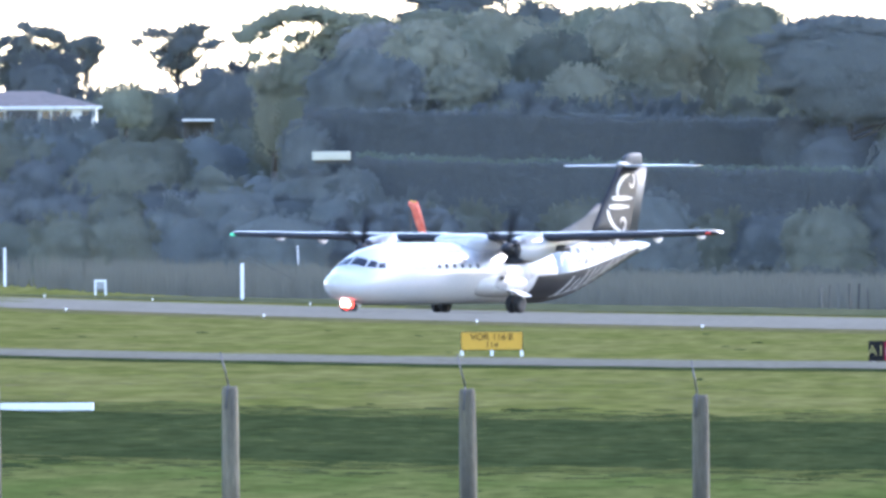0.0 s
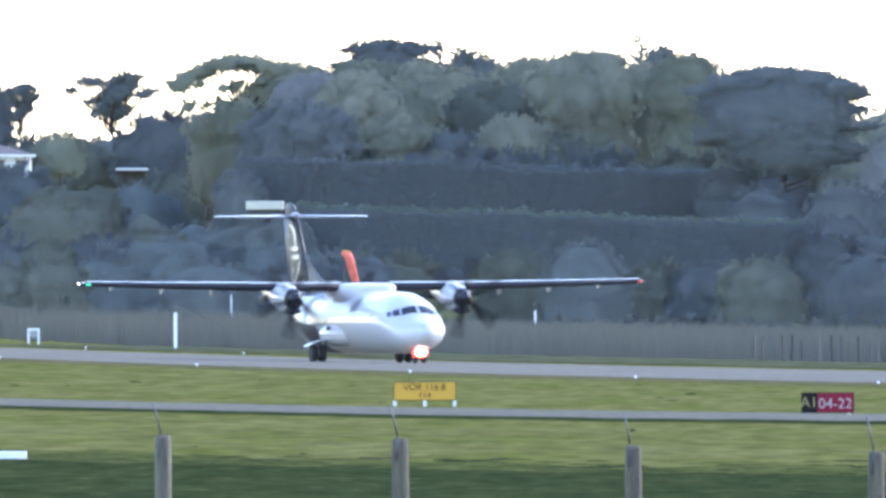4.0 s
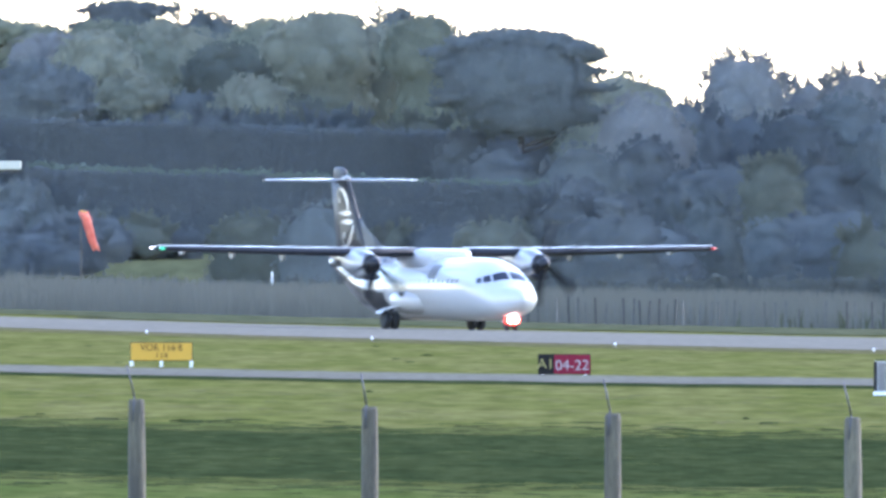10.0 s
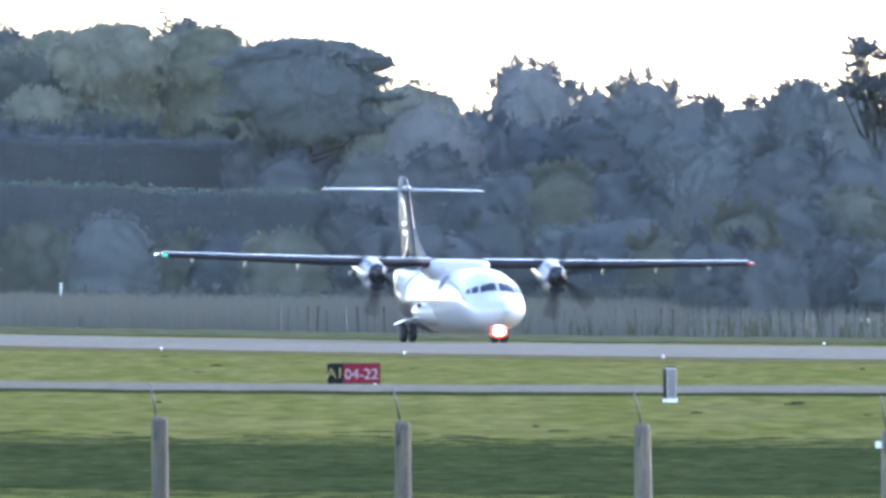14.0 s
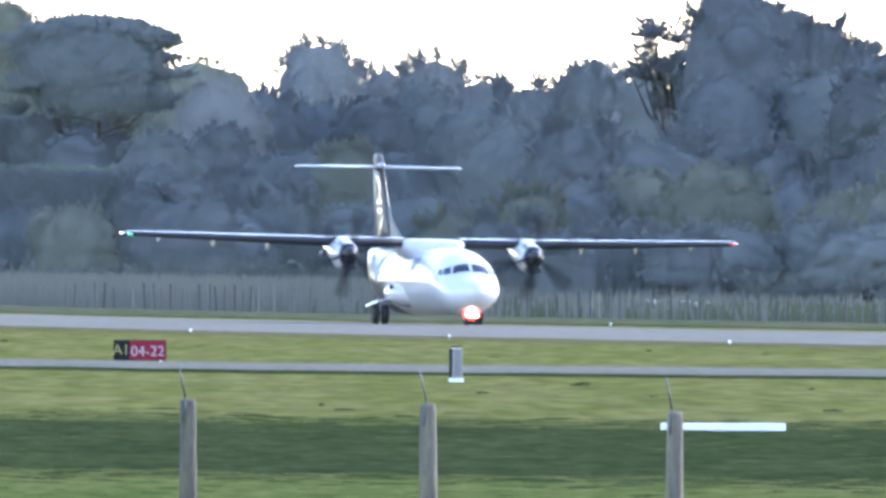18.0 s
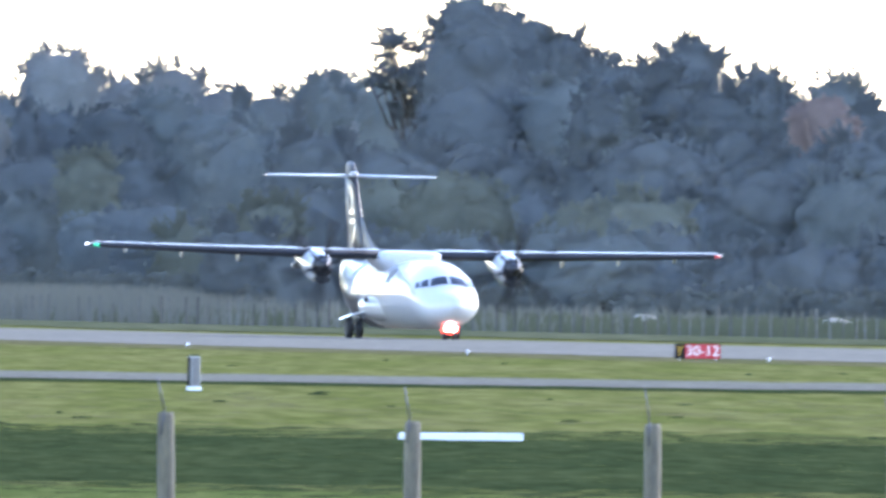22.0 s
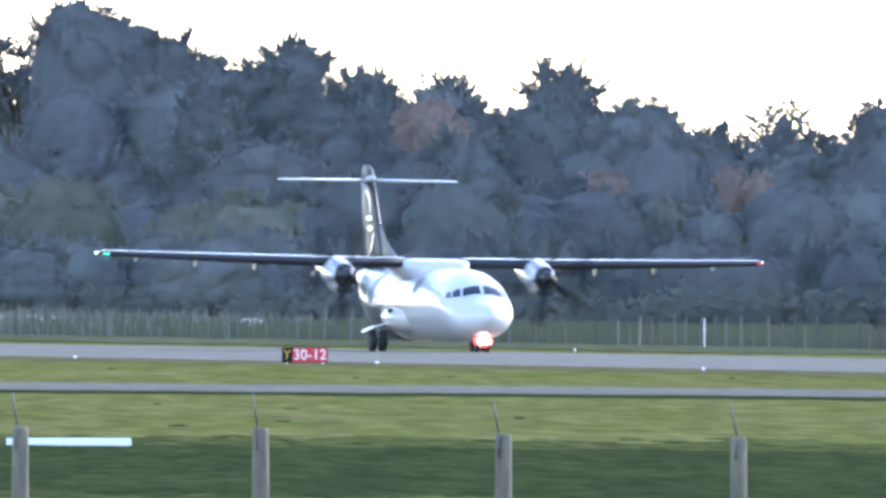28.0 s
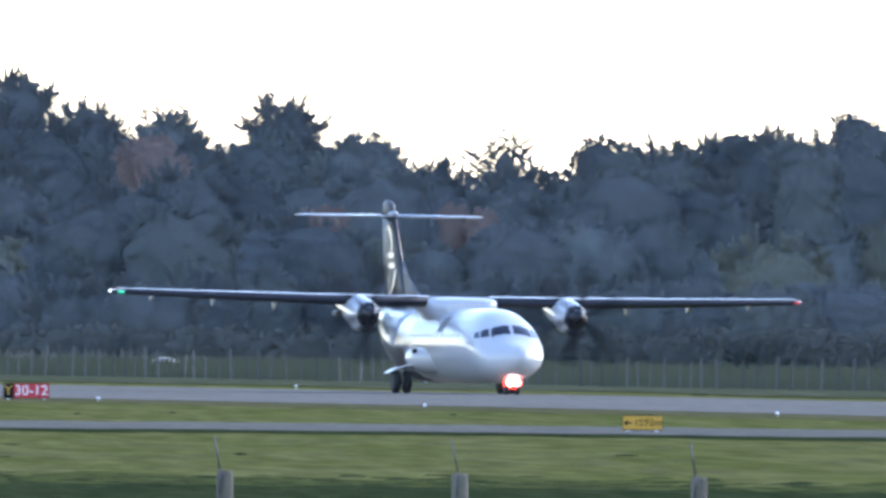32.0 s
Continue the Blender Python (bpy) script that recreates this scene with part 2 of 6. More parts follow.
M = dict(
    grass=material("mown_grass", (0.090, 0.097, 0.027), 0.95, 0, 0.27, 0.30, 0.5, 5, (0.120, 0.116, 0.042), fine=4, spec=0.0, stretch=(1, 0.045, 1)),
    near_grass=material("near_grass", (0.062, 0.081, 0.023), 0.95, 0, 0.27, 0.55, 0.5, 6, (0.088, 0.095, 0.032), fine=4, spec=0.0, stretch=(1, 0.05, 1)),
    dark_grass=material("rank_grass", (0.026, 0.036, 0.015), 0.95, 0, 0.27, 0.5, 0.6, 6, (0.038, 0.048, 0.019), fine=4, spec=0.0, stretch=(1, 0.05, 1)),
    fringe=material("half_dark_grass", (0.060, 0.070, 0.022), 0.95, 0, 0.27, 0.4, 0.5, 6, (0.076, 0.080, 0.028), fine=4, spec=0.0, stretch=(1, 0.05, 1)),
    paddock=material("rough_paddock", (0.066, 0.074, 0.040), 0.95, 0, 0.25, 0.2, 0.5, 5, (0.082, 0.084, 0.050), fine=4, spec=0.0, stretch=(1, 0.05, 1)),
    verge=material("dry_grass_verge", (0.105, 0.094, 0.046), 0.95, 0, 0.27, 0.4, 0.5, 5, (0.080, 0.082, 0.034), fine=4, spec=0.0, stretch=(1, 0.045, 1)),
    asphalt=material("worn_asphalt", (0.158, 0.148, 0.122), 0.95, 0, 0.12, 0.25, 0.3, 12, (0.180, 0.169, 0.144), fine=9, spec=0.0, stretch=(1, 0.04, 1)),
    seal=material("worn_taxiway_seal", (0.128, 0.122, 0.098), 0.95, 0, 0.16, 0.5, 0.3, 12, (0.150, 0.142, 0.112), fine=6, spec=0.0, stretch=(1, 0.05, 1)),
    white=material("white_aircraft_paint", (0.50, 0.495, 0.50), 0.18, 0, 0.04, 0.8, tint=(0.45, 0.445, 0.45), spec=0.5),
    black=material("black_aircraft_paint", (0.020, 0.020, 0.024), 0.45, 0, 0.1, 1.2, spec=0.3),
    bladep=material("matt_black_propeller_blade", (0.016, 0.016, 0.018), 0.8, 0, 0.1, 2, spec=0.08),
    mid_grey=material("mid_grey_paint", (0.17, 0.162, 0.160), 0.5, 0, 0.1, 2),
    greyp=material("grey_aircraft_paint", (0.30, 0.30, 0.31), 0.35, 0, 0.08, 1.2),
    rudderp=material("dark_grey_aircraft_paint", (0.075, 0.075, 0.078), 0.5, 0, 0.1, 1.2, spec=0.3),
    # shade under the wing is put into this near-black base colour
    wing_shade=material("wing_underside_with_shade", (0.030, 0.030, 0.036), 0.6, 0, 0.1, 1.0, tint=(0.022, 0.022, 0.027), spec=0.2),
    metal=material("bare_metal", (0.75, 0.76, 0.78), 0.3, 0.9, 0.06, 2.0),
    rubber=material("tyre_rubber", (0.02, 0.02, 0.021), 0.8, 0, 0.15, 6),
    glass=material("dark_cockpit_glass", (0.012, 0.013, 0.020), 0.10, 0, 0.05, 3, spec=0.45),
    lamp=material("taxi_lamp", (1, 0.9, 0.8), 0.3, emit=(1.0, 0.62, 0.5), strength=9),
    flare_red=material("red_flare_glow", (0.7, 0.05, 0.03), 0.3, emit=(1.0, 0.06, 0.03), strength=0.9),
    pale_grey=material("pale_window_glare_and_lettering", (0.42, 0.43, 0.45), 0.25, 0, 0.05, 3),
    navred=material("red_nav_lamp", (0.5, 0.05, 0.05), 0.2, emit=(1, 0.10, 0.06), strength=0.05),
    navgreen=material("green_nav_lamp", (0.05, 0.40, 0.2), 0.2, emit=(0.1, 1, 0.55), strength=0.2),
    strobe=material("white_strobe_lens", (0.85, 0.87, 0.9), 0.15, emit=(0.9, 0.95, 1.0), strength=1.2),
    wood=material("weathered_post_wood", (0.150, 0.130, 0.092), 0.9, 0, 0.30, 1.6, 0.7, 18, (0.075, 0.066, 0.056), rand=0.2, fine=8, stretch=(4, 4, 0.6)),
    wire=material("galvanised_wire", (0.10, 0.10, 0.11), 0.6, 0.6, 0.1, 5),
    yellow=material("yellow_sign_face", (0.55, 0.30, 0.02), 0.5, 0, 0.05, 2),
    red=material("red_sign_face", (0.50, 0.022, 0.035), 0.5, 0, 0.06, 2),
    maroon=material("dull_red_sign_face", (0.20, 0.013, 0.032), 0.7, 0, 0.06, 2, spec=0.2),
    olive=material("dull_yellow_paint", (0.26, 0.22, 0.07), 0.6, 0, 0.06, 2),
    signblack=material("black_sign_face", (0.018, 0.017, 0.017), 0.85, 0, 0.1, 3, spec=0.1),
    signwhite=material("white_sign_paint", (0.8, 0.8, 0.8), 0.6, 0, 0.05, 2),
    cream=material("dull_cream_paint", (0.56, 0.53, 0.43), 0.7, 0, 0.08, 1.5),
    dullwhite=material("grey_white_sign_paint", (0.36, 0.33, 0.34), 0.6, 0, 0.1, 2),
    markwhite=material("white_marker_board", (0.82, 0.83, 0.85), 0.6, 0, 0.05, 2),
    bark=material("grey_bark", (0.085, 0.078, 0.070), 0.95, 0, 0.25, 2, 0.5, 10, stretch=(2, 2, 0.5)),
    # distance haze is put into the dark, blue and far leaf colours: paler, bluer
    leaf_dark=leaf_material("dark_conifer_foliage_with_haze", (0.115, 0.124, 0.126), (0.104, 0.111, 0.122)),
    leaf_mid=leaf_material("olive_foliage", (0.190, 0.196, 0.142), (0.140, 0.150, 0.120)),
    leaf_grey=leaf_material("grey_green_foliage", (0.222, 0.222, 0.168), (0.160, 0.168, 0.138)),
    leaf_rust=leaf_material("russet_foliage", (0.235, 0.180, 0.160), (0.165, 0.145, 0.137)),
    leaf_hazed=leaf_material("foliage_blued_by_haze", (0.136, 0.148, 0.144), (0.116, 0.124, 0.130)),
    leaf_olive=leaf_material("dark_olive_foliage", (0.134, 0.138, 0.110), (0.112, 0.120, 0.110)),
    leaf_far=leaf_material("grey_green_foliage_with_haze", (0.212, 0.212, 0.205), (0.176, 0.180, 0.176)),
    leaf_sunlit_top=leaf_material("hedge_top_light_painted", (0.120, 0.140, 0.108), (0.095, 0.115, 0.098)),
    scrub=leaf_material("dry_scrub", (0.098, 0.102, 0.092), (0.078, 0.085, 0.080)),
    field=leaf_material("rough_field_grass", (0.092, 0.098, 0.062), (0.074, 0.082, 0.054)),
    rush=leaf_material("grey_green_rushes", (0.128, 0.124, 0.104), (0.098, 0.100, 0.088)),
    paling=material("weathered_batten", (0.105, 0.103, 0.092), 0.9, 0, 0.2, 3, rand=0.4),
    sock=material("orange_windsock_cloth", (0.62, 0.10, 0.055), 0.75, 0, 0.15, 3, tint=(0.75, 0.26, 0.17)),
    wall=material("white_house_wall", (0.78, 0.77, 0.74), 0.8, 0, 0.06, 1.5),
    roof=material("brown_roof_tiles", (0.125, 0.105, 0.10), 0.8, 0, 0.15, 2),
    pane=material("dark_window_pane", (0.03, 0.035, 0.045), 0.1, spec=0.7),
    wool=material("sheep_fleece", (0.30, 0.28, 0.24), 0.95, 0, 0.1, 8, 0.6, 25),
)


# ---- building helpers ----
def mesh_of(name, verts, faces, mats, smooth=False, index=None):
    me = bpy.data.meshes.new(name)
    me.from_pydata([tuple(v) for v in verts], [], faces)
    for m in (mats if isinstance(mats, (list, tuple)) else [mats]):
        me.materials.append(m)
    if index is not None:
        me.polygons.foreach_set("material_index", index)
    if smooth:
        me.polygons.foreach_set("use_smooth", [True] * len(me.polygons))
    me.update()
    return me


def quick_mesh(name, verts, quads, tris, mat, normals=None):
    """A mesh from arrays of quads and triangles, with soft normals if given."""
    me = bpy.data.meshes.new(name)
    nq, nt = len(quads), len(tris)
    me.vertices.add(len(verts))
    me.vertices.foreach_set("co", np.ascontiguousarray(verts, dtype=np.float32).ravel())
    me.loops.add(nq * 4 + nt * 3)
    me.loops.foreach_set("vertex_index", np.concatenate([np.asarray(quads, dtype=np.int32).ravel(), np.asarray(tris, dtype=np.int32).ravel()]))
    me.polygons.add(nq + nt)
    me.polygons.foreach_set("loop_start", np.concatenate([np.arange(nq) * 4, nq * 4 + np.arange(nt) * 3]).astype(np.int32))
    me.polygons.foreach_set("use_smooth", np.concatenate([np.zeros(nq, dtype=bool), np.ones(nt, dtype=bool)]))
    me.materials.append(mat)
    me.update(calc_edges=True)
    me.validate()
    if normals is not None:
        me.polygons.foreach_set("use_smooth", np.ones(nq + nt, dtype=bool))
        a = me.attributes.new("custom_normal", "FLOAT_VECTOR", "POINT")
        a.data.foreach_set("vector", np.ascontiguousarray(normals, dtype=np.float32).ravel())
    return me


def part(name, data, mat=None, parent=None, label="", m=None):
    """Links a bmesh or mesh as ONE mesh object under a thing or under a part."""
    if isinstance(data, bmesh.types.BMesh):
        me = bpy.data.meshes.new(name)
        data.to_mesh(me)
        data.free()
        data = me
        if mat:
            me.materials.append(mat)
    ob = new(name, data)
    if parent:
        ob.parent = parent
    if m is not None:
        ob.matrix_basis = m
    if label:
        ob["label"] = label
    return ob


def thing(name, label, category, group="", kind="", m=None):
    ob = new(name)
    if m is not None:
        ob.matrix_basis = m
    return tagged(ob, label, category, group, kind)


def box(bm, x0, y0, z0, x1, y1, z1, bevel=0.0):
    r = bmesh.ops.create_cube(bm, size=1.0, matrix=Matrix.Translation(((x0 + x1) / 2, (y0 + y1) / 2, (z0 + z1) / 2))
                              @ Matrix.Diagonal((x1 - x0, y1 - y0, z1 - z0, 1)))
    if bevel:
        edges = list({e for v in r["verts"] for e in v.link_edges})
        bmesh.ops.bevel(bm, geom=edges, offset=bevel, segments=1, affect="EDGES")
    return bm


def boxes(*rows, bevel=0.0):
    bm = bmesh.new()
    for r in rows:
        box(bm, *r, bevel=bevel)
    return bm


def tube(bm, a, b, r0, r1=None, n=10, caps=True):
    a, b = Vector(a), Vector(b)
    r1 = r0 if r1 is None else r1
    q = (b - a).to_track_quat("Z", "Y").to_matrix()
    rings = []
    for c, r in ((a, r0), (b, r1)):
        rings.append([bm.verts.new(c + q @ Vector((r * math.cos(i * 2 * math.pi / n), r * math.sin(i * 2 * math.pi / n), 0))) for i in range(n)])
    for i in range(n):
        f = bm.faces.new((rings[0][i], rings[0][(i + 1) % n], rings[1][(i + 1) % n], rings[1][i]))
        f.smooth = True
    if caps:
        bm.faces.new(rings[0][::-1])
        bm.faces.new(rings[1])
    return bm


def loft(rings, smooth=True, caps=True):
    """A skin over rings of equal count."""
    bm = bmesh.new()
    vs = [[bm.verts.new(p) for p in ring] for ring in rings]
    n = len(vs[0])
    for a, b in zip(vs, vs[1:]):
        for i in range(n):
            f = bm.faces.new((a[i], a[(i + 1) % n], b[(i + 1) % n], b[i]))
            f.smooth = smooth
    if caps:
        bm.faces.new(vs[0][::-1])
        bm.faces.new(vs[-1])
    bmesh.ops.recalc_face_normals(bm, faces=bm.faces[:])
    return bm


# ---- ground ----
def ground(x, y):
    """Height of the ground: a fall to the east, curved by bearing to fit the camera's view, and a wooded rise behind it
    to the west.
    """
    if y <= 1:
        return 0.0
    u = max(-1.8, min(2.9, FAR * x / y / 1000))
    z = -(y / FAR) * (0.9133 * u ** 3 - 3.9471 * u ** 2 + 9.2778 * u + 1.8904)
    s = max(0.0, min(1.0, (y - 2330) / 600))
    w = max(0.0, min(1.0, (1.1 - u) / 1.4))
    return z + 11.0 * s * s * (3 - 2 * s) * w * w * (3 - 2 * w)


def place(u, d):
    """The spot on the ground at bearing u and d metres to the north."""
    x = u / FAR * d
    return Vector((x, d, ground(x, d)))


def height(v, d):
    """The height of a point seen v steps below level at d metres."""
    return EYE.z - v / FAR * d


def sheet(name, us, ds, mat, lift=0.0, edge=None, label="", kind="structure", category=""):
    """A ground sheet over bearings us and rows of distance ds(u)."""
    verts, faces = [], []
    for u in us:
        for d in ds(u):
            p = place(u, d)
            verts.append((p.x, p.y, p.z + lift))
    n = len(ds(us[0]))
    for i in range(len(us) - 1):
        for j in range(n - 1):
            faces.append((i * n + j, (i + 1) * n + j, (i + 1) * n + j + 1, i * n + j + 1))
    return tagged(part(name, mesh_of(name, verts, faces, mat, True)), label, category, "", kind)


def spread(a, b, n):
    return [a + (b - a) * i / (n - 1) for i in range(n)]


def build_ground():
    xs = [-4500, -2500, -1200, -600, -300] + spread(-160, 160, 129) + [300, 600, 1200, 2500, 4500]
    ys = [-3000, -1000, -200, 0] + spread(60, 420, 7) + spread(450, 2300, 75) + spread(2330, 3000, 24) + [3300, 3800, 4900]
    verts = [(x, y, ground(x, y)) for x in xs for y in ys]
    n = len(ys)
    faces = [(i * n + j, (i + 1) * n + j, (i + 1) * n + j + 1, i * n + j + 1) for i in range(len(xs) - 1) for j in range(n - 1)]
    tagged(part("ground", mesh_of("ground", verts, faces, M["grass"], True)), "mown airfield grass, yellow-green and patchy", "ground", "", "structure")


RUN_X, RUN_Y, RUN_T = 0.0, 1776.0, radians(10.0)     # runway axis: a spot on it and its turn


def runway_pt(s, w):
    """s metres along the runway towards the camera, w metres to its far side."""
    x = RUN_X + s * math.sin(RUN_T) + w * math.cos(RUN_T)
    y = RUN_Y - s * math.cos(RUN_T) + w * math.sin(RUN_T)
    return x, y


def strip(name, pts, mat, lift, label, category="", thick=0.0):
    """A ribbon of ground: pts is a list of rows, each a row of (x, y)."""
    verts = [(x, y, ground(x, y) + lift) for row in pts for x, y in row]
    n = len(pts[0])
    faces = [(i * n + j, i * n + j + 1, (i + 1) * n + j + 1, (i + 1) * n + j) for i in range(len(pts) - 1) for j in range(n - 1)]
    return tagged(part(name, mesh_of(name, verts, faces, mat, True)), label, category, "", "structure")


def wave(s, amp, seed):
    return amp * noise.noise(Vector((s, seed * 7.3, 0.0)))


def build_surfaces():
    ss = spread(-900, 900, 241)
    strip("runway", [[runway_pt(s, w + wave(s / 9, 0.5, 2) * (abs(w) > 15)) for w in (-16, -8, 0, 11, 22)] for s in ss], M["asphalt"], 0.02,
          "pale grey worn asphalt runway", "runway")
    xs = spread(-140, 160, 301)
    strip("taxiway", [[(x, 1225 - 1.05 * x + k * 66 + wave(x / 2.2, 6, 3 + k) + wave(x / 0.7, 5, 13 + k) * (k != 0.5)) for k in (0, 0.5, 1)] for x in xs], M["seal"], 0.02,
          "narrow grey sealed taxiway between strips of grass", "taxiway")
    strip("near_grass", [[(x, y + wave(x / 1.1, 8, 9) * (k == 3)) for k, y in enumerate((380, 480, 600, 712 - 1.1 * x))] for x in spread(-60, 60, 181)], M["near_grass"], 0.012,
          "bright green grass beside the boundary fence", "grass")
    # the shadow taken to fall across the field is put into the grass colour
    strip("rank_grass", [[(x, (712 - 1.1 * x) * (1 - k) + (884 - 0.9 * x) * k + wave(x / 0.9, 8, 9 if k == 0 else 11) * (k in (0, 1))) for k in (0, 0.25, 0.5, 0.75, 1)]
                         for x in spread(-60, 60, 241)], M["dark_grass"], 0.016, "belt of grass coloured dark for a shadow across the field", "grass")


def build_verges():
    ss = spread(-1400, 420, 90)
    strip("far_field", [[runway_pt(s, w + wave(s / 40, 8, 31)) for w in (31, 60, 120, 220, 400, 620)] for s in ss], M["paddock"], 0.03, "dull green rough paddock beyond the runway fence", "field")
    xs = spread(-60, 60, 241)
    # half-dark strips soften the edges of the painted shadow
    strip("fringe_far", [[(x, 870 - 0.9 * x + k * (52 + wave(x / 3.1, 40, 21))) for k in (0, 1)] for x in xs], M["fringe"], 0.014, "soft edge of the shadow belt, grass coloured half dark", "grass")
    strip("fringe_near", [[(x, 722 - 1.1 * x - k * (30 + wave(x / 2.7, 24, 23))) for k in (0, 1)] for x in xs], M["fringe"], 0.014, "soft edge of the shadow belt, grass coloured half dark", "grass")
    ss = spread(-900, 900, 241)
    strip("verge_runway", [[runway_pt(s, -15.5 - k * 11 - wave(s / 7, 2.5, 5) * k) for k in (0, 1)] for s in ss], M["verge"], 0.010,
          "strip of dry brownish grass along the runway", "verge")
    xs = spread(-140, 160, 301)
    strip("verge_taxiway", [[(x, 1225 - 1.05 * x - k * 26 + wave(x / 2.2, 6, 3) + wave(x / 0.7, 5, 13) + k * wave(x / 1.5, 6, 6)) for k in (0, 1)] for x in xs], M["dark_grass"], 0.010,
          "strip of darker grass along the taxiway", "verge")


build_ground()
build_surfaces()
build_verges()


# ---- aeroplane: nose towards -y, wheels on z = 0, origin under the wing ----
def ring(y, cz, rx, rz, n=32, flat=0.0):
    out = []
    for i in range(n):
        a = 2 * math.pi * i / n
        out.append((rx * math.sin(a), y, cz + rz * math.cos(a)))
    return out


NOSE = [(-12.72, 1.42, 0.04, 0.04), (-12.66, 1.42, 0.19, 0.18), (-12.52, 1.415, 0.36, 0.33), (-12.2, 1.385, 0.66, 0.52),
        (-11.7, 1.345, 0.98, 0.66), (-11.45, 1.36, 1.09, 0.72), (-11.1, 1.43, 1.2, 0.86), (-10.8, 1.515, 1.27, 0.99),
        (-10.3, 1.615, 1.34, 1.155), (-9.5, 1.755, 1.4, 1.315), (-8.4, 1.84, 1.42, 1.41), (-7.3, 1.86, 1.43, 1.43)]
TAIL = [(4.6, 1.87, 1.43, 1.43), (6.0, 1.932, 1.4, 1.37), (7.5, 2.083, 1.29, 1.22), (9.0, 2.304, 1.1, 1.0), (10.5, 2.555, 0.86, 0.76),
        (12.0, 2.796, 0.6, 0.52), (13.3, 2.978, 0.36, 0.32), (14.3, 3.092, 0.18, 0.17), (14.75, 3.129, 0.05, 0.05)]


def body_at(y):
    rows = NOSE + [(0.0, 1.86, 1.43, 1.43)] + TAIL
    for a, b in zip(rows, rows[1:]):
        if a[0] <= y <= b[0]:
            k = (y - a[0]) / (b[0] - a[0])
            return tuple(p + (q - p) * k for p, q in zip(a[1:], b[1:]))
    return rows[-1][1:]


def on_body(y, a, lift=0.012):
    """A spot on the fuselage skin: a degrees from the top, positive to +x."""
    cz, rx, rz = body_at(y)
    s, c = math.sin(radians(a)), math.cos(radians(a))
    return ((rx + lift) * s, y, cz + (rz + lift) * c)


def skin_patch(corners, n=6, lift=0.014):
    """A panel that lies on the fuselage between four corners (y, degrees)."""
    (a, b, c, d) = corners
    verts, faces = [], []
    for i in range(n + 1):
        for j in range(n + 1):
            s, t = i / n, j / n
            y = (a[0] * (1 - s) + b[0] * s) * (1 - t) + (d[0] * (1 - s) + c[0] * s) * t
            g = (a[1] * (1 - s) + b[1] * s) * (1 - t) + (d[1] * (1 - s) + c[1] * s) * t
            verts.append(on_body(y, g, lift))
    for i in range(n):
        for j in range(n):
            k = i * (n + 1) + j
            faces.append((k, k + 1, k + n + 2, k + n + 1))
    return verts, faces


def aerofoil(chord, thick, n=9):
    """Outline points (along chord, up), leading edge at 0."""
    up, lo = [], []
    for i in range(n + 1):
        x = (1 - math.cos(math.pi * i / n)) / 2
        h = 5 * thick * (0.2969 * math.sqrt(x) - 0.126 * x - 0.3516 * x * x + 0.2843 * x ** 3 - 0.1036 * x ** 4) * chord
        up.append((x * chord, h * 1.15))
        lo.append((x * chord, -h * 0.85))
    return up + lo[-2:0:-1]


def wing_skin(stations, side=1):
    """stations: (x, leading edge y, chord, thickness, z)."""
    rings = []
    for x, y, c, t, z in stations:
        rings.append([(side * x, y + u, z + v) for u, v in aerofoil(c, t)])
    return loft(rings)


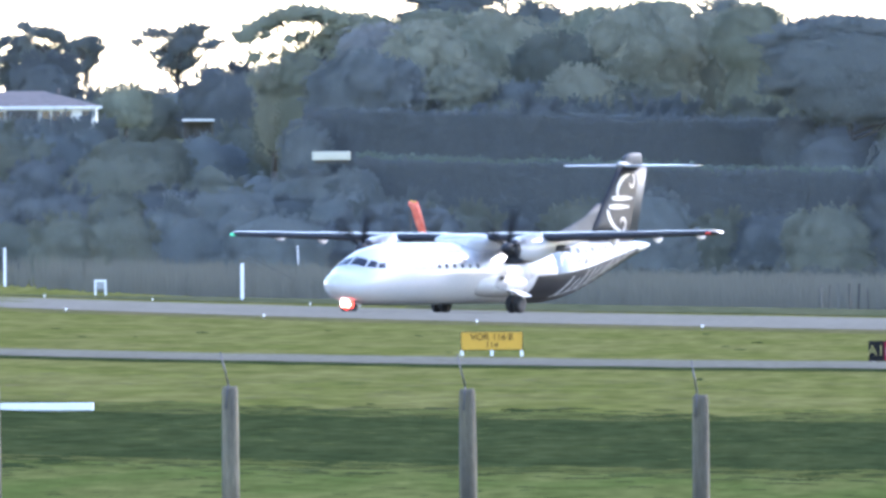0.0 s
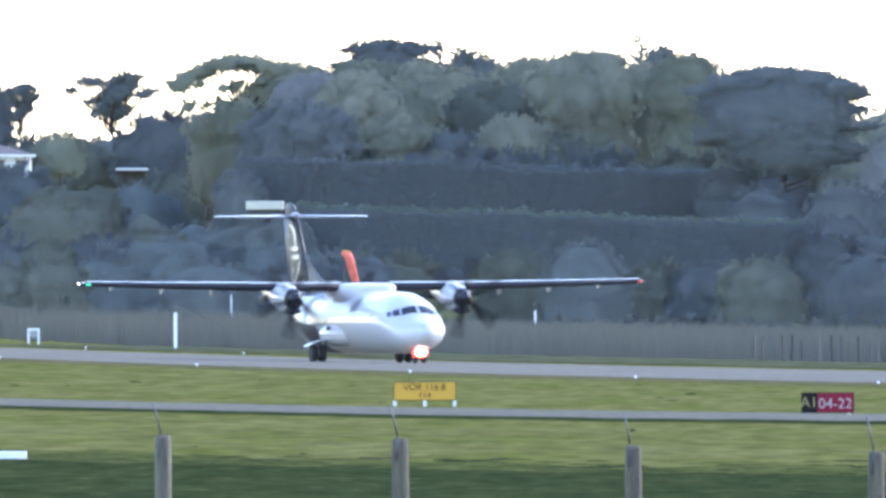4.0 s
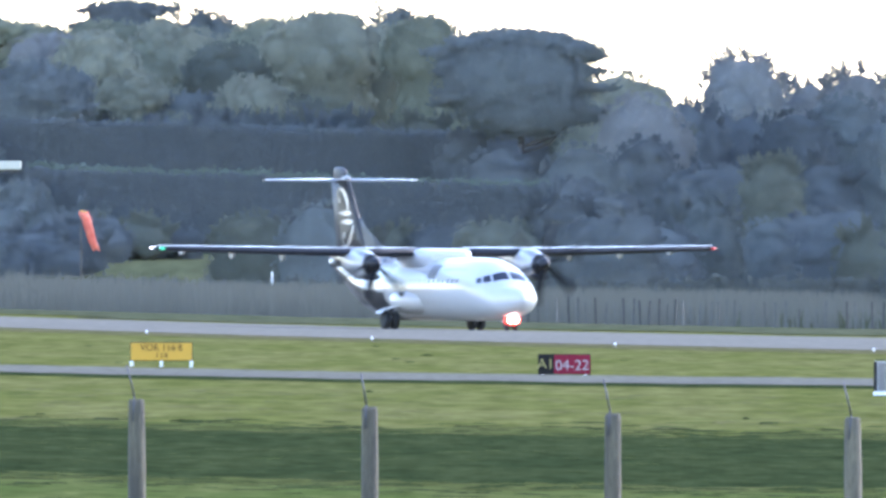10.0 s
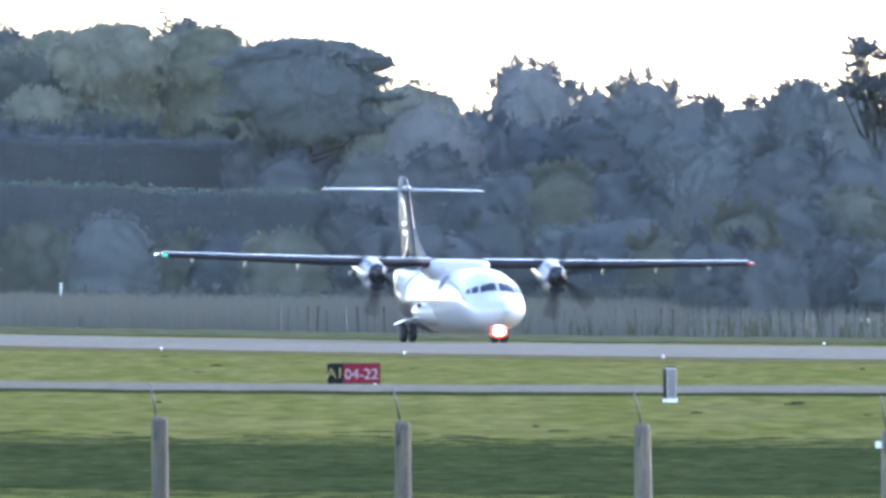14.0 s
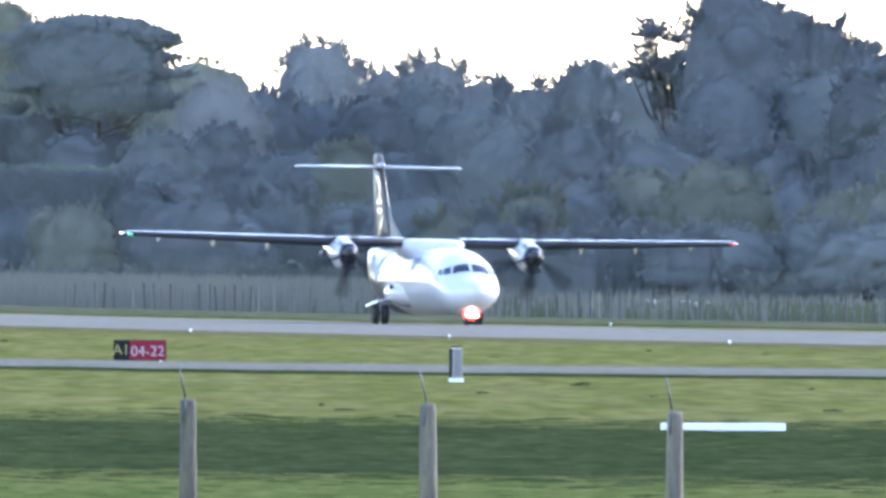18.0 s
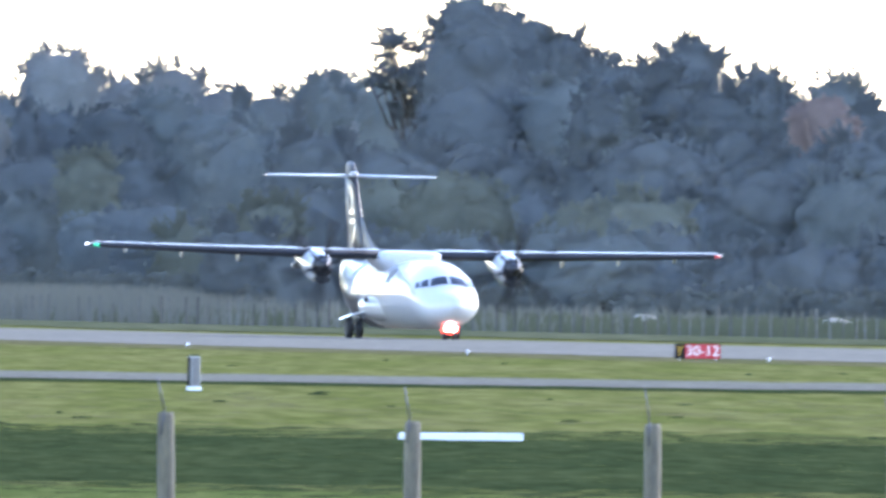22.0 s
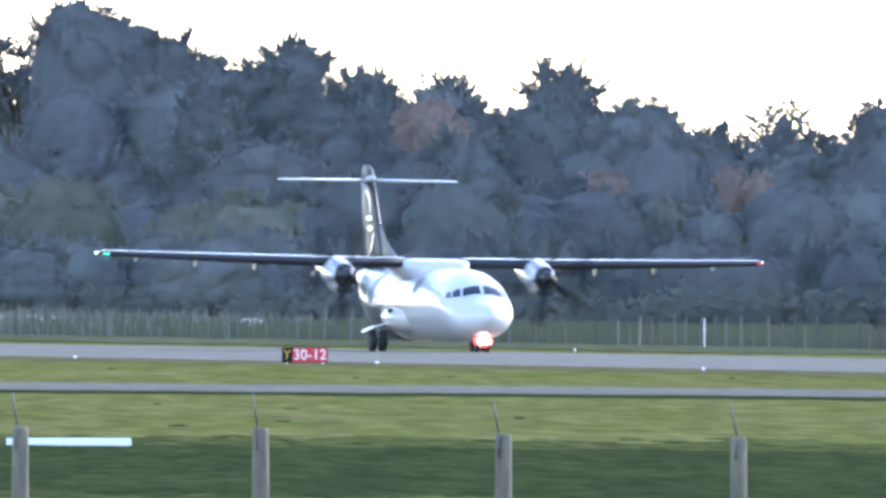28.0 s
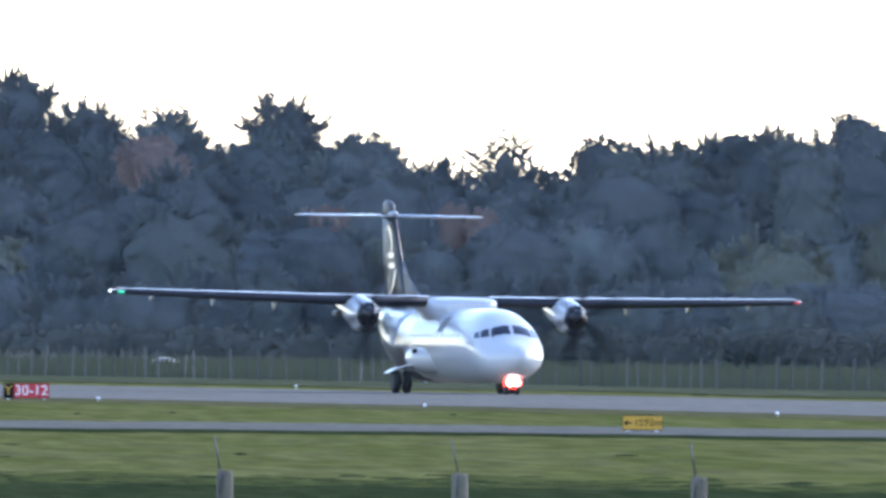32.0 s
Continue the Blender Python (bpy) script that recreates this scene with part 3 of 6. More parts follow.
def build_plane():
    plane = thing("turboprop_airliner", "white twin-turboprop airliner with a black patterned tail, taxiing on the runway", "aeroplane")
    rows = NOSE + [(y, 1.86, 1.43, 1.43) for y in spread(-6, 2, 5)]
    part("fuselage", loft([ring(*r) for r in rows + TAIL[:1]]), M["white"], plane)
    part("rear_fuselage", loft([ring(*r) for r in TAIL]), M["white"], plane)
    # belly fairing with the gear bays
    fair = []
    for y, w, h in ((-3.4, 0.3, 0.2), (-2.8, 0.95, 0.55), (-1.8, 1.5, 0.80), (-0.5, 1.78, 0.88), (0.8, 1.78, 0.88), (1.9, 1.5, 0.80), (2.8, 0.9, 0.5), (3.4, 0.3, 0.2)):
        fair.append([(w * math.copysign(abs(math.sin(a)) ** 0.7, math.sin(a)), y, 1.35 + h * math.copysign(abs(math.cos(a)) ** 0.8, math.cos(a)) * (0.75 if math.cos(a) < 0 else 0.6))
                     for a in [2 * math.pi * i / 24 for i in range(24)]])
    part("belly_fairing", loft(fair), M["white"], plane)
    # wing with its centre fairing
    part("wing_fairing", loft([[(w * (1.0 if math.cos(a) > -0.1 else 0.78) * math.copysign(abs(math.sin(a)) ** 0.38, math.sin(a)), y, 3.26 + h * math.copysign(abs(math.cos(a)) ** 0.38, math.cos(a)) * (1.0 if math.cos(a) > 0 else 1.5)) for a in [2 * math.pi * i / 20 for i in range(20)]]
                               for y, w, h in ((-2.15, 0.80, 0.20), (-1.9, 1.20, 0.36), (-1.45, 1.36, 0.44), (0, 1.40, 0.46), (1.4, 1.36, 0.43), (2.6, 0.9, 0.28), (3.8, 0.2, 0.1))]), M["white"], plane)
    for side in (1, -1):
        w = part("wing", wing_skin([(0.0, -1.28, 2.57, 0.16, 3.50), (4.9, -1.28, 2.57, 0.16, 3.51), (9.2, -1.02, 2.08, 0.15, 3.60), (13.2, -0.78, 1.59, 0.13, 3.70), (13.5, -0.55, 1.0, 0.08, 3.71)], side), M["wing_shade"], plane,
                 "wing, the shade of its underside painted near black")
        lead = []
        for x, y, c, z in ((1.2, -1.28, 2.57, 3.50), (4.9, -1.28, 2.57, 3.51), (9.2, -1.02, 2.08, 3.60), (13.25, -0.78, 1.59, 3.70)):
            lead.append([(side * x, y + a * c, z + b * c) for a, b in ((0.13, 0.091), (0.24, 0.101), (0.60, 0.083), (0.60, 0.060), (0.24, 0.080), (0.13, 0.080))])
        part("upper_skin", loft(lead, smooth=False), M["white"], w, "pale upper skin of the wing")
        for x, drop in ((6.9, 0.42), (9.3, 0.34), (11.7, 0.20)):
            z = 3.46 + 0.012 * x
            pod = [[(side * x + wd * sx, y, zz) for sx, zz in ((-1, top), (1, top), (0.8, low), (-0.8, low))]
                   for y, wd, top, low in ((0.5, 0.02, z, z - 0.05), (0.7, 0.06, z, z - drop * 0.7), (1.0, 0.065, z, z - drop), (1.25, 0.04, z, z - drop * 0.8), (1.4, 0.02, z - 0.1, z - drop * 0.5))]
            part("flap_track_fairing", loft(pod, smooth=False), M["white"], w)
        bm = bmesh.new()
        tube(bm, (side * 13.12, -0.84, 3.70), (side * 13.34, -0.74, 3.705), 0.055, 0.045, 8)
        part("navigation_light", bm, M["navred"] if side > 0 else M["navgreen"], w)
        bm = bmesh.new()
        tube(bm, (side * 13.30, -0.55, 3.73), (side * 13.52, 0.0, 3.74), 0.05, 0.04, 8)
        part("strobe_light", bm, M["strobe"], w)
        # engine
        X = side * 4.05
        prof = ((-3.55, 3.02, 0.28, 0.28), (-3.3, 2.99, 0.42, 0.46), (-2.7, 2.98, 0.52, 0.62), (-1.8, 3.02, 0.56, 0.70), (-0.6, 3.17, 0.52, 0.56), (0.6, 3.28, 0.44, 0.40), (1.8, 3.38, 0.30, 0.24), (2.6, 3.42, 0.14, 0.12))
        e = part("engine_nacelle", loft([[(X + p[0], p[1], p[2]) for p in ring(y, z, rx, rz, 20)] for y, z, rx, rz in prof]), M["white"], plane)
        bm = loft([[(X + p[0], p[1], p[2]) for p in ring(y, z, rx, rz, 14)] for y, z, rx, rz in ((-3.62, 2.42, 0.30, 0.15), (-3.0, 2.44, 0.32, 0.19), (-2.2, 2.50, 0.30, 0.20))])
        lip = loft([[(X + p[0], p[1], p[2]) for p in ring(y, z, rx, rz, 20)] for y, z, rx, rz in ((-3.60, 2.98, 0.30, 0.36), (-3.50, 2.96, 0.37, 0.46), (-3.28, 2.97, 0.45, 0.51), (-3.2, 2.98, 0.40, 0.45))])
        part("cowl_lip", lip, M["black"], e, "dark front ring of the engine cowl")
        part("air_intake", bm, M["black"], e, "dark air intake under the engine")
        bm = bmesh.new()
        tube(bm, (X + side * 0.38, -0.3, 3.02), (X + side * 0.50, 0.7, 3.0), 0.16, 0.15, 12)
        part("exhaust_pipe", bm, M["rudderp"], e)
        prop = part("propeller", mesh_of("propeller", [], [], M["black"]), None, plane, m=pose(X, -3.75, 3.02))
        propellers.append(prop)
        bm = loft([ring(y, 0, r, r, 16) for y, r in ((-0.52, 0.02), (-0.42, 0.13), (-0.2, 0.24), (0.1, 0.30), (0.25, 0.30))])
        part("spinner", bm, M["black"], prop)
        for k in range(6):
            sec = []
            for r, c, tw in ((0.22, 0.14, 60), (0.55, 0.22, 48), (0.95, 0.30, 36), (1.4, 0.31, 27), (1.8, 0.25, 20), (1.965, 0.14, 17)):
                s, cc = math.sin(radians(tw)), math.cos(radians(tw))
                pts = [(u * cc - v * s, u * s + v * cc) for u, v in ((-c / 2, 0), (-c * 0.2, 0.024), (c * 0.3, 0.016), (c / 2, 0), (c * 0.3, -0.012), (-c * 0.2, -0.014))]
                rot = Matrix.Rotation(radians(60 * k + 12), 3, "Y")
                sec.append([tuple(rot @ Vector((p[0], p[1], r))) for p in pts])
            part("blade", loft(sec), M["bladep"], prop)
    # fin, rudder, tailplane
    def fin_skin(y0, y1, lo, hi, chord_lo, chord_hi, t, mat, name, label=""):
        rings = []
        for k in range(5):
            s = k / 4
            z, y, c = lo + (hi - lo) * s, y0 + (y1 - y0) * s, chord_lo + (chord_hi - chord_lo) * s
            rings.append([(v, y + u, z) for u, v in aerofoil(c, t)])
        return part(name, loft(rings), mat, plane, label)
    fin = fin_skin(9.15, 12.15, 3.25, 6.95, 4.2, 2.15, 0.10, M["black"], "fin", "black tail fin with a white curl motif")
    part("dorsal_fin", loft([[(v, y + u, z) for u, v in aerofoil(c, 0.05)] for z, y, c in ((2.9, 5.2, 6.3), (3.3, 5.4, 6.0), (3.62, 6.2, 4.6), (3.95, 7.6, 3.0), (4.5, 9.2, 1.6), (5.1, 10.2, 0.8))]), M["rudderp"], plane)
    part("rudder", loft([[(v * 0.95, y + u, z) for u, v in aerofoil(c, 0.09)] for z, y, c in ((3.75, 12.35, 1.35), (5.3, 13.05, 1.15), (6.85, 13.65, 0.95))]), M["rudderp"], plane, "dark grey rudder")
    part("fin_cap", loft([[(w * math.copysign(abs(math.sin(a)) ** 0.6, math.sin(a)), y, z + hh * math.copysign(abs(math.cos(a)) ** 0.6, math.cos(a))) for a in [2 * math.pi * i / 16 for i in range(16)]]
                          for y, z, w, hh in ((12.45, 7.02, 0.04, 0.10), (12.65, 7.08, 0.12, 0.22), (13.0, 7.12, 0.14, 0.30), (13.7, 7.15, 0.13, 0.30), (14.0, 7.14, 0.09, 0.26), (14.1, 7.13, 0.03, 0.15))]), M["rudderp"], plane, "dark grey cap of the fin")
    part("tail_bullet", loft([ring(y, 6.90, r, r, 14) for y, r in ((11.95, 0.02), (12.0, 0.08), (12.2, 0.14), (12.5, 0.15), (13.0, 0.13), (13.5, 0.05))]), M["greyp"], plane)
    for side in (1, -1):
        t = part("tailplane", wing_skin([(0.0, 12.35, 1.75, 0.085, 6.83), (3.5, 12.85, 1.05, 0.08, 6.83), (3.655, 13.0, 0.7, 0.06, 6.83)], side), M["white"], plane)
    # cockpit windows
    for side in (1, -1):
        for c in (((-11.08, 3 * side), (-10.96, 39 * side), (-10.48, 32 * side), (-10.54, 3 * side)),
                  ((-10.88, 43 * side), (-10.52, 58 * side), (-10.16, 50 * side), (-10.40, 36 * side)),
                  ((-10.42, 60 * side), (-9.93, 69 * side), (-9.76, 59 * side), (-10.06, 53 * side))):
            v, f = skin_patch(c, 4)
            part("cockpit_window", mesh_of("cockpit_window", v, f, M["glass"], True), None, plane)
    for side in (1, -1):
        for k in range(26):
            y = -7.6 + 0.66 * k
            if y > 9.3:
                continue
            v, f = skin_patch(((y, 72 * side), (y + 0.22, 72 * side), (y + 0.22, 79 * side), (y, 79 * side)), 2)
            # sky glare on the panes outside this span is put into a pale colour
            part("cabin_window", mesh_of("cabin_window", v, f, M["glass" if (-6.2 < y < -1.8 if side > 0 else -8.0 < y < -3.4) else "pale_grey"], True), None, plane)
    for side in (1, -1):
        v, f = skin_patch(((-4.2, 40 * side), (-3.1, 40 * side), (-3.1, 70 * side), (-4.2, 70 * side)), 5, 0.012)
        part("ice_shield", mesh_of("ice_shield", v, f, M["mid_grey"], True), None, plane, "grey patch on the fuselage beside the propeller")
        v, f = skin_patch(((-8.2, 48 * side), (-4.8, 48 * side), (-4.8, 54 * side), (-8.2, 54 * side)), 8, 0.012)
        part("title_bar", mesh_of("title_bar", v, f, M["pale_grey"], True), None, plane, "pale grey bar of lettering too faint to read")
        for y, z in ((-2.2, 1.55), (-0.6, 1.62)):
            w = 1.30 if y < -2 else 1.72
            part("air_scoop", loft([[(side * (w + dx), y + dy + 0.16 * math.sin(a), z + 0.10 * math.cos(a)) for a in [2 * math.pi * i / 10 for i in range(10)]]
                                    for dx, dy in ((-0.12, 0.1), (0.06, -0.02))]), M["black"], plane, "dark scoop on the belly fairing")
    # livery: black rear belly, pale fronds over it, dark streaks above, curl motif on the fin
    for side in (1, -1):
        v, f = skin_patch(((2.9, 96 * side), (13.2, 82 * side), (13.6, 179 * side), (2.0, 179 * side)), 26, 0.010)
        part("black_belly_panel", mesh_of("black_belly_panel", v, f, M["black"], True), None, plane, "gloss black paint over the rear belly")
        rf = random.Random(12)
        for k in range(10):
            y, g0, q = 4.9 + 0.80 * k, 138 - 4.2 * k, 1.0 - 0.05 * k
            b0 = rf.uniform(0.24, 0.40) * q
            up, tip = rf.uniform(30, 42) * q, rf.uniform(0.9, 1.3) * q
            v, f = skin_patch(((y, g0 * side), (y + b0, (g0 - 1) * side), (y + tip + b0 * 0.35, (g0 - up) * side), (y + tip, (g0 - up) * side)), 8, 0.020)
            part("frond", mesh_of("frond", v, f, M["white"], True), None, plane, "pale fern frond painted on black")
            if k > 1:
                v, f = skin_patch(((y, g0 * side), (y + b0, g0 * side), (y + tip * 0.7 + b0 * 0.3, (g0 + up * 0.42) * side), (y + tip * 0.7, (g0 + up * 0.42) * side)), 6, 0.020)
                part("frond", mesh_of("frond", v, f, M["white"], True), None, plane, "pale fern frond painted on black")
        v, f = skin_patch(((4.6, 140 * side), (13.0, 96 * side), (13.0, 99 * side), (4.6, 144 * side)), 16, 0.022)
        part("stem", mesh_of("stem", v, f, M["white"], True), None, plane, "pale fern stem painted on black")
        for k in range(8):
            y, b0, g0 = 5.0 + 0.72 * k + rf.uniform(-0.15, 0.15), rf.uniform(0.22, 0.5), rf.uniform(70, 82)
            v, f = skin_patch(((y, g0 * side), (y + b0, g0 * side), (y + 0.7 + b0 * 0.5, rf.uniform(34, 52) * side), (y + 0.6, rf.uniform(34, 52) * side)), 6, 0.016)
            part("streak", mesh_of("streak", v, f, M["rudderp"], True), None, plane, "dark streak painted on white")

        def fin_x(y, z):
            s = (z - 3.25) / 3.7
            le, c = 9.15 + 3.0 * s, 4.2 - 2.05 * s
            q = max(0.02, min(0.98, (y - le) / c))
            h = 0.5 * (0.2969 * math.sqrt(q) - 0.126 * q - 0.3516 * q * q + 0.2843 * q ** 3 - 0.1036 * q ** 4) * c
            return side * (max(h * 1.15, 0.07) + 0.012)

        def ribbon(path, width):
            verts, faces = [], []
            for i, (y, z) in enumerate(path):
                a, b = path[max(0, i - 1)], path[min(len(path) - 1, i + 1)]
                t = Vector((b[0] - a[0], b[1] - a[1])).normalized()
                w = width * (0.45 + 0.55 * math.sin(math.pi * min(1, (i + 1.5) / len(path))))
                for sg in (1, -1):
                    yy, zz = y - t.y * w * sg, z + t.x * w * sg
                    verts.append((fin_x(yy, zz), yy, zz))
            for i in range(len(path) - 1):
                faces.append((2 * i, 2 * i + 1, 2 * i + 3, 2 * i + 2))
            return mesh_of("motif", verts, faces, M["white"], True)
        for up in (1, -1):
            cz = 5.12
            lean = 0.42 * up
            arc = [(12.55 + lean - 1.25 * math.cos(a), cz + up * (0.30 + 1.10 * math.sin(a) * 0.92)) for a in spread(0.05, 1.5, 14)]
            curl = [(12.62 + lean + 0.34 * k * math.sin(b), cz + up * (0.98 + 0.34 * k * math.cos(b))) for b, k in zip(spread(0.1, 4.6, 14), spread(1.0, 0.55, 14))]
            part("curl", ribbon(arc, 0.115), None, fin, "white curl motif")
            part("curl", ribbon(curl, 0.09), None, fin, "white curl motif")
            part("bar", ribbon([(y + 0.15 * up, cz + up * 0.20) for y in spread(11.15, 13.0, 10)], 0.115), None, fin, "white bar motif")

    # wheels
    def wheel(x, y, r, w, parent):
        bm = loft([[(x + px, y + rr * math.cos(a), r + rr * math.sin(a)) for a in [2 * math.pi * i / 20 for i in range(20)]]
                   for px, rr in ((-w / 2, r * 0.55), (-w / 2, r * 0.88), (-w * 0.32, r), (w * 0.32, r), (w / 2, r * 0.88), (w / 2, r * 0.55))])
        t = part("tyre", bm, M["rubber"], parent)
        bm = bmesh.new()
        tube(bm, (x - w * 0.48, y, r), (x + w * 0.48, y, r), r * 0.52, None, 14)
        part("rim", bm, M["metal"], t)
    for side in (1, -1):
        g = part("main_gear", tube(bmesh.new(), (side * 1.55, 0.0, 1.25), (side * 2.05, 0.0, 0.42), 0.09, 0.08, 10), M["greyp"], plane)
        bm = tube(bmesh.new(), (side * 1.78, 0, 0.41), (side * 2.36, 0, 0.41), 0.06, None, 8)
        part("axle", bm, M["greyp"], g)
        wheel(side * 1.86, 0.0, 0.43, 0.27, g)
        wheel(side * 2.28, 0.0, 0.43, 0.27, g)
        pts = [(1.60, 1.06), (1.92, 1.03), (2.22, 0.95), (2.48, 0.84), (2.66, 0.74)]
        door = [[(side * x, y, z + dz) for y, dz in ((-0.35, 0.0), (0.45, 0.0), (0.45, 0.04), (-0.35, 0.04))] for x, z in pts]
        part("gear_door", loft(door, smooth=False), M["white"], plane)
    g = part("nose_gear", tube(bmesh.new(), (0, -10.9, 1.0), (0, -11.05, 0.32), 0.07, None, 10), M["greyp"], plane)
    wheel(-0.2, -11.05, 0.30, 0.17, g)
    wheel(0.2, -11.05, 0.30, 0.17, g)
    for side in (1, -1):
        bm = boxes((side * 0.16 - 0.01, -11.6, 0.36, side * 0.16 + 0.02, -10.3, 0.70), bevel=0.008)
        part("nose_gear_door", bm, M["white"], plane)
        bm = bmesh.new()
        bmesh.ops.create_uvsphere(bm, u_segments=14, v_segments=8, radius=0.125, matrix=pose(side * 0.13, -11.42, 0.47) @ Matrix.Diagonal((1, 0.6, 1, 1)))
        lit = part("taxi_light", bm, M["lamp"], plane, "lit white taxi light")
        # red lens flare round the lamp, added as a glowing ball
        bm = bmesh.new()
        bmesh.ops.create_uvsphere(bm, u_segments=14, v_segments=8, radius=0.25, matrix=pose(side * 0.13, -11.25, 0.46) @ Matrix.Diagonal((1, 0.5, 1, 1)))
        part("lamp_housing", bm, M["flare_red"], lit, "red flare halo round the taxi light, added as a glow")
    return plane


propellers = []
plane = build_plane()


# ---- trees ----
def sprays(rng, pos, nrm, size, flat=0.3, long=1.0, hang=0.0):
    """Leaf sprays as small bent quads along the crown's surface, all turned to the camera's side: vertices and faces.
    """
    n = len(pos)
    nr = unit(nrm + rng.normal(0, flat, (n, 3)))
    nr *= np.where(nr[:, 1] > 0, -1.0, 1.0)[:, None]
    t = unit(np.cross(nr, rng.normal(0, 1, (n, 3)) + np.array((2.5 * hang, 0, 0))))
    b = np.cross(nr, t)
    s = (size * rng.uniform(0.55, 1.35, n))[:, None]
    c = s * rng.uniform(-0.20, 0.20, n)[:, None] * nr
    v = np.stack([pos - t * s * long, pos - b * s * 0.62 + c, pos + t * s * long * 0.9, pos + b * s * 0.55 + c], 1).reshape(-1, 3)
    return v, np.arange(4 * n).reshape(n, 4)


@functools.lru_cache(None)
def ico(level):
    """A unit ball of small triangles: vertices and faces."""
    bm = bmesh.new()
    bmesh.ops.create_icosphere(bm, subdivisions=level, radius=1.0)
    out = (np.array([v.co[:] for v in bm.verts]), np.array([[v.index for v in f.verts] for f in bm.faces]))
    bm.free()
    return out


def unit(a):
    return a / (np.linalg.norm(a, axis=-1, keepdims=True) + 1e-9)


def lumps(p, k):
    """A smooth uneven field over points, about -1 to 1."""
    x, y, z = p[:, 0] + k * 1.7, p[:, 1] - k, p[:, 2] + k * 0.6
    return (np.sin(1.9 * x + 0.8 * z) * np.sin(1.3 * z - 0.7 * y + 1) + 0.6 * np.sin(3.7 * x - 2.1 * z + 2) * np.sin(4.1 * z + 1.1 * x)) / 1.6


def foliage(name, rng, clumps, count, size, mat, shoots=(), core=0.90, long=1.0, hang=0.0, loose=0.12, flat=0.3, round_off=0.08):
    """A crown: leaf sprays over many clumps (centre, radii) with an uneven inner mass each, and feathered shoots."""
    C0, R0 = np.array([c[0] for c in clumps], float), np.array([c[1] for c in clumps], float)
    wt = R0[:, 0] * R0[:, 2] + 0.6 * R0[:, 0] * R0[:, 1]
    pick = rng.choice(len(clumps), count, p=wt / wt.sum())
    d = unit(rng.normal(0, 1, (count, 3)))
    # most sprays go on the side that the camera sees
    d[:, 1] *= np.where((d[:, 1] > 0) & (rng.uniform(0, 1, count) < 0.75), -1, 1)
    k = rng.uniform(0, 9)
    pos = C0[pick] + d * R0[pick]
    pos += d * (R0[pick] * (0.07 * lumps(pos * 1.3, k))[:, None] + rng.normal(0, loose, count)[:, None])
    keep = np.ones(count, bool)                      # none that another clump would hide
    for c, r in zip(C0, R0):
        keep &= (((pos - c) / r) ** 2).sum(1) > 0.72
    pos, d = pos[keep], d[keep]
    top, mid = (C0 + R0).max(0), (C0 * wt[:, None]).sum(0) / wt.sum()
    span = np.maximum(np.abs(top - mid), 0.3)

    # shading is flattened: normals lean to the camera, whatever the leaf's own turn
    def soft(p, near):
        return unit(near * round_off + unit((p - mid) / span) * 0.24 + np.array((0.0, -0.85, 0.14)) + rng.normal(0, 0.04, p.shape))

    V, F = sprays(rng, pos, d, size, flat, long, hang)
    verts, quads, tris, off, nrm = [V], [F], [np.zeros((0, 3), int)], len(V), [np.repeat(soft(pos, d), 4, 0)]
    for i, (c, r) in enumerate(zip(C0, R0)):
        if core:
            iv, jf = ico(3 if r.max() > 2.6 else 2 if r.max() > 0.9 else 1)
            p = iv * r + c
            w = c + iv * r * (core + 0.07 * lumps(p * 1.3, k))[:, None]
            verts.append(w)
            nrm.append(soft(w, iv))
            tris.append(jf + off)
            off += len(w)
    for a, b, w in shoots:
        a, b = np.array(a, float), np.array(b, float)
        n = max(8, int(np.linalg.norm(b - a) / size * 7.0))
        s = rng.uniform(0, 1, n)[:, None]
        bow = np.array((0, 0, 0.18 * np.linalg.norm(b - a)))
        p = a + (b - a) * s - bow * s * (1 - s) * 2 + rng.normal(0, 1, (n, 3)) * w * (1 - 0.85 * s)
        ax = np.tile(unit(b - a), (n, 1))
        v, f = sprays(rng, p, np.cross(ax, rng.normal(0, 1, (n, 3))), size * 0.62, 0.3, 1.3)
        verts.append(v)
        nrm.append(np.repeat(soft(p, ax * 0.3), 4, 0))
        quads.append(f + off)
        off += len(v)
    return quick_mesh(name, np.concatenate(verts), np.concatenate(quads), np.concatenate(tris), mat, np.concatenate(nrm))


def trunk_mesh(rng, h, r, lean, limbs, stout=1.0):
    bm = bmesh.new()
    pts = [Vector((lean[0] * s * s, lean[1] * s * s, h * s)) for s in (0, 0.3, 0.6, 0.85, 1.0)]
    rr = [r, r * 0.8, r * 0.6, r * 0.4, r * 0.2]
    for a, b, r0, r1 in zip(pts, pts[1:], rr, rr[1:]):
        tube(bm, a, b, r0, r1, 8)
    for c in limbs:
        s = min(0.95, max(0.25, (c[2] / h) * 0.7))
        a = Vector((lean[0] * s * s, lean[1] * s * s, h * s))
        m = a.lerp(Vector(c), 0.55) + Vector((0, 0, -0.06 * h))
        tube(bm, a, m, r * 0.35 * stout, r * 0.22 * stout, 6)
        tube(bm, m, Vector(c), r * 0.22 * stout, r * 0.07 * stout, 6)
    return bm


seed_count = [0]


def plume(S, rng, p, out, n, ln, w=0.11):
    """A fan of n feathery shoots from p."""
    for i in range(n):
        e = Vector((out[0] + rng.normal(0, 0.5), out[1] + rng.normal(0, 0.4), out[2] + rng.normal(0, 0.35))).normalized()
        S.append((tuple(p), tuple(Vector(p) + e * ln * rng.uniform(0.55, 1.2)), w))


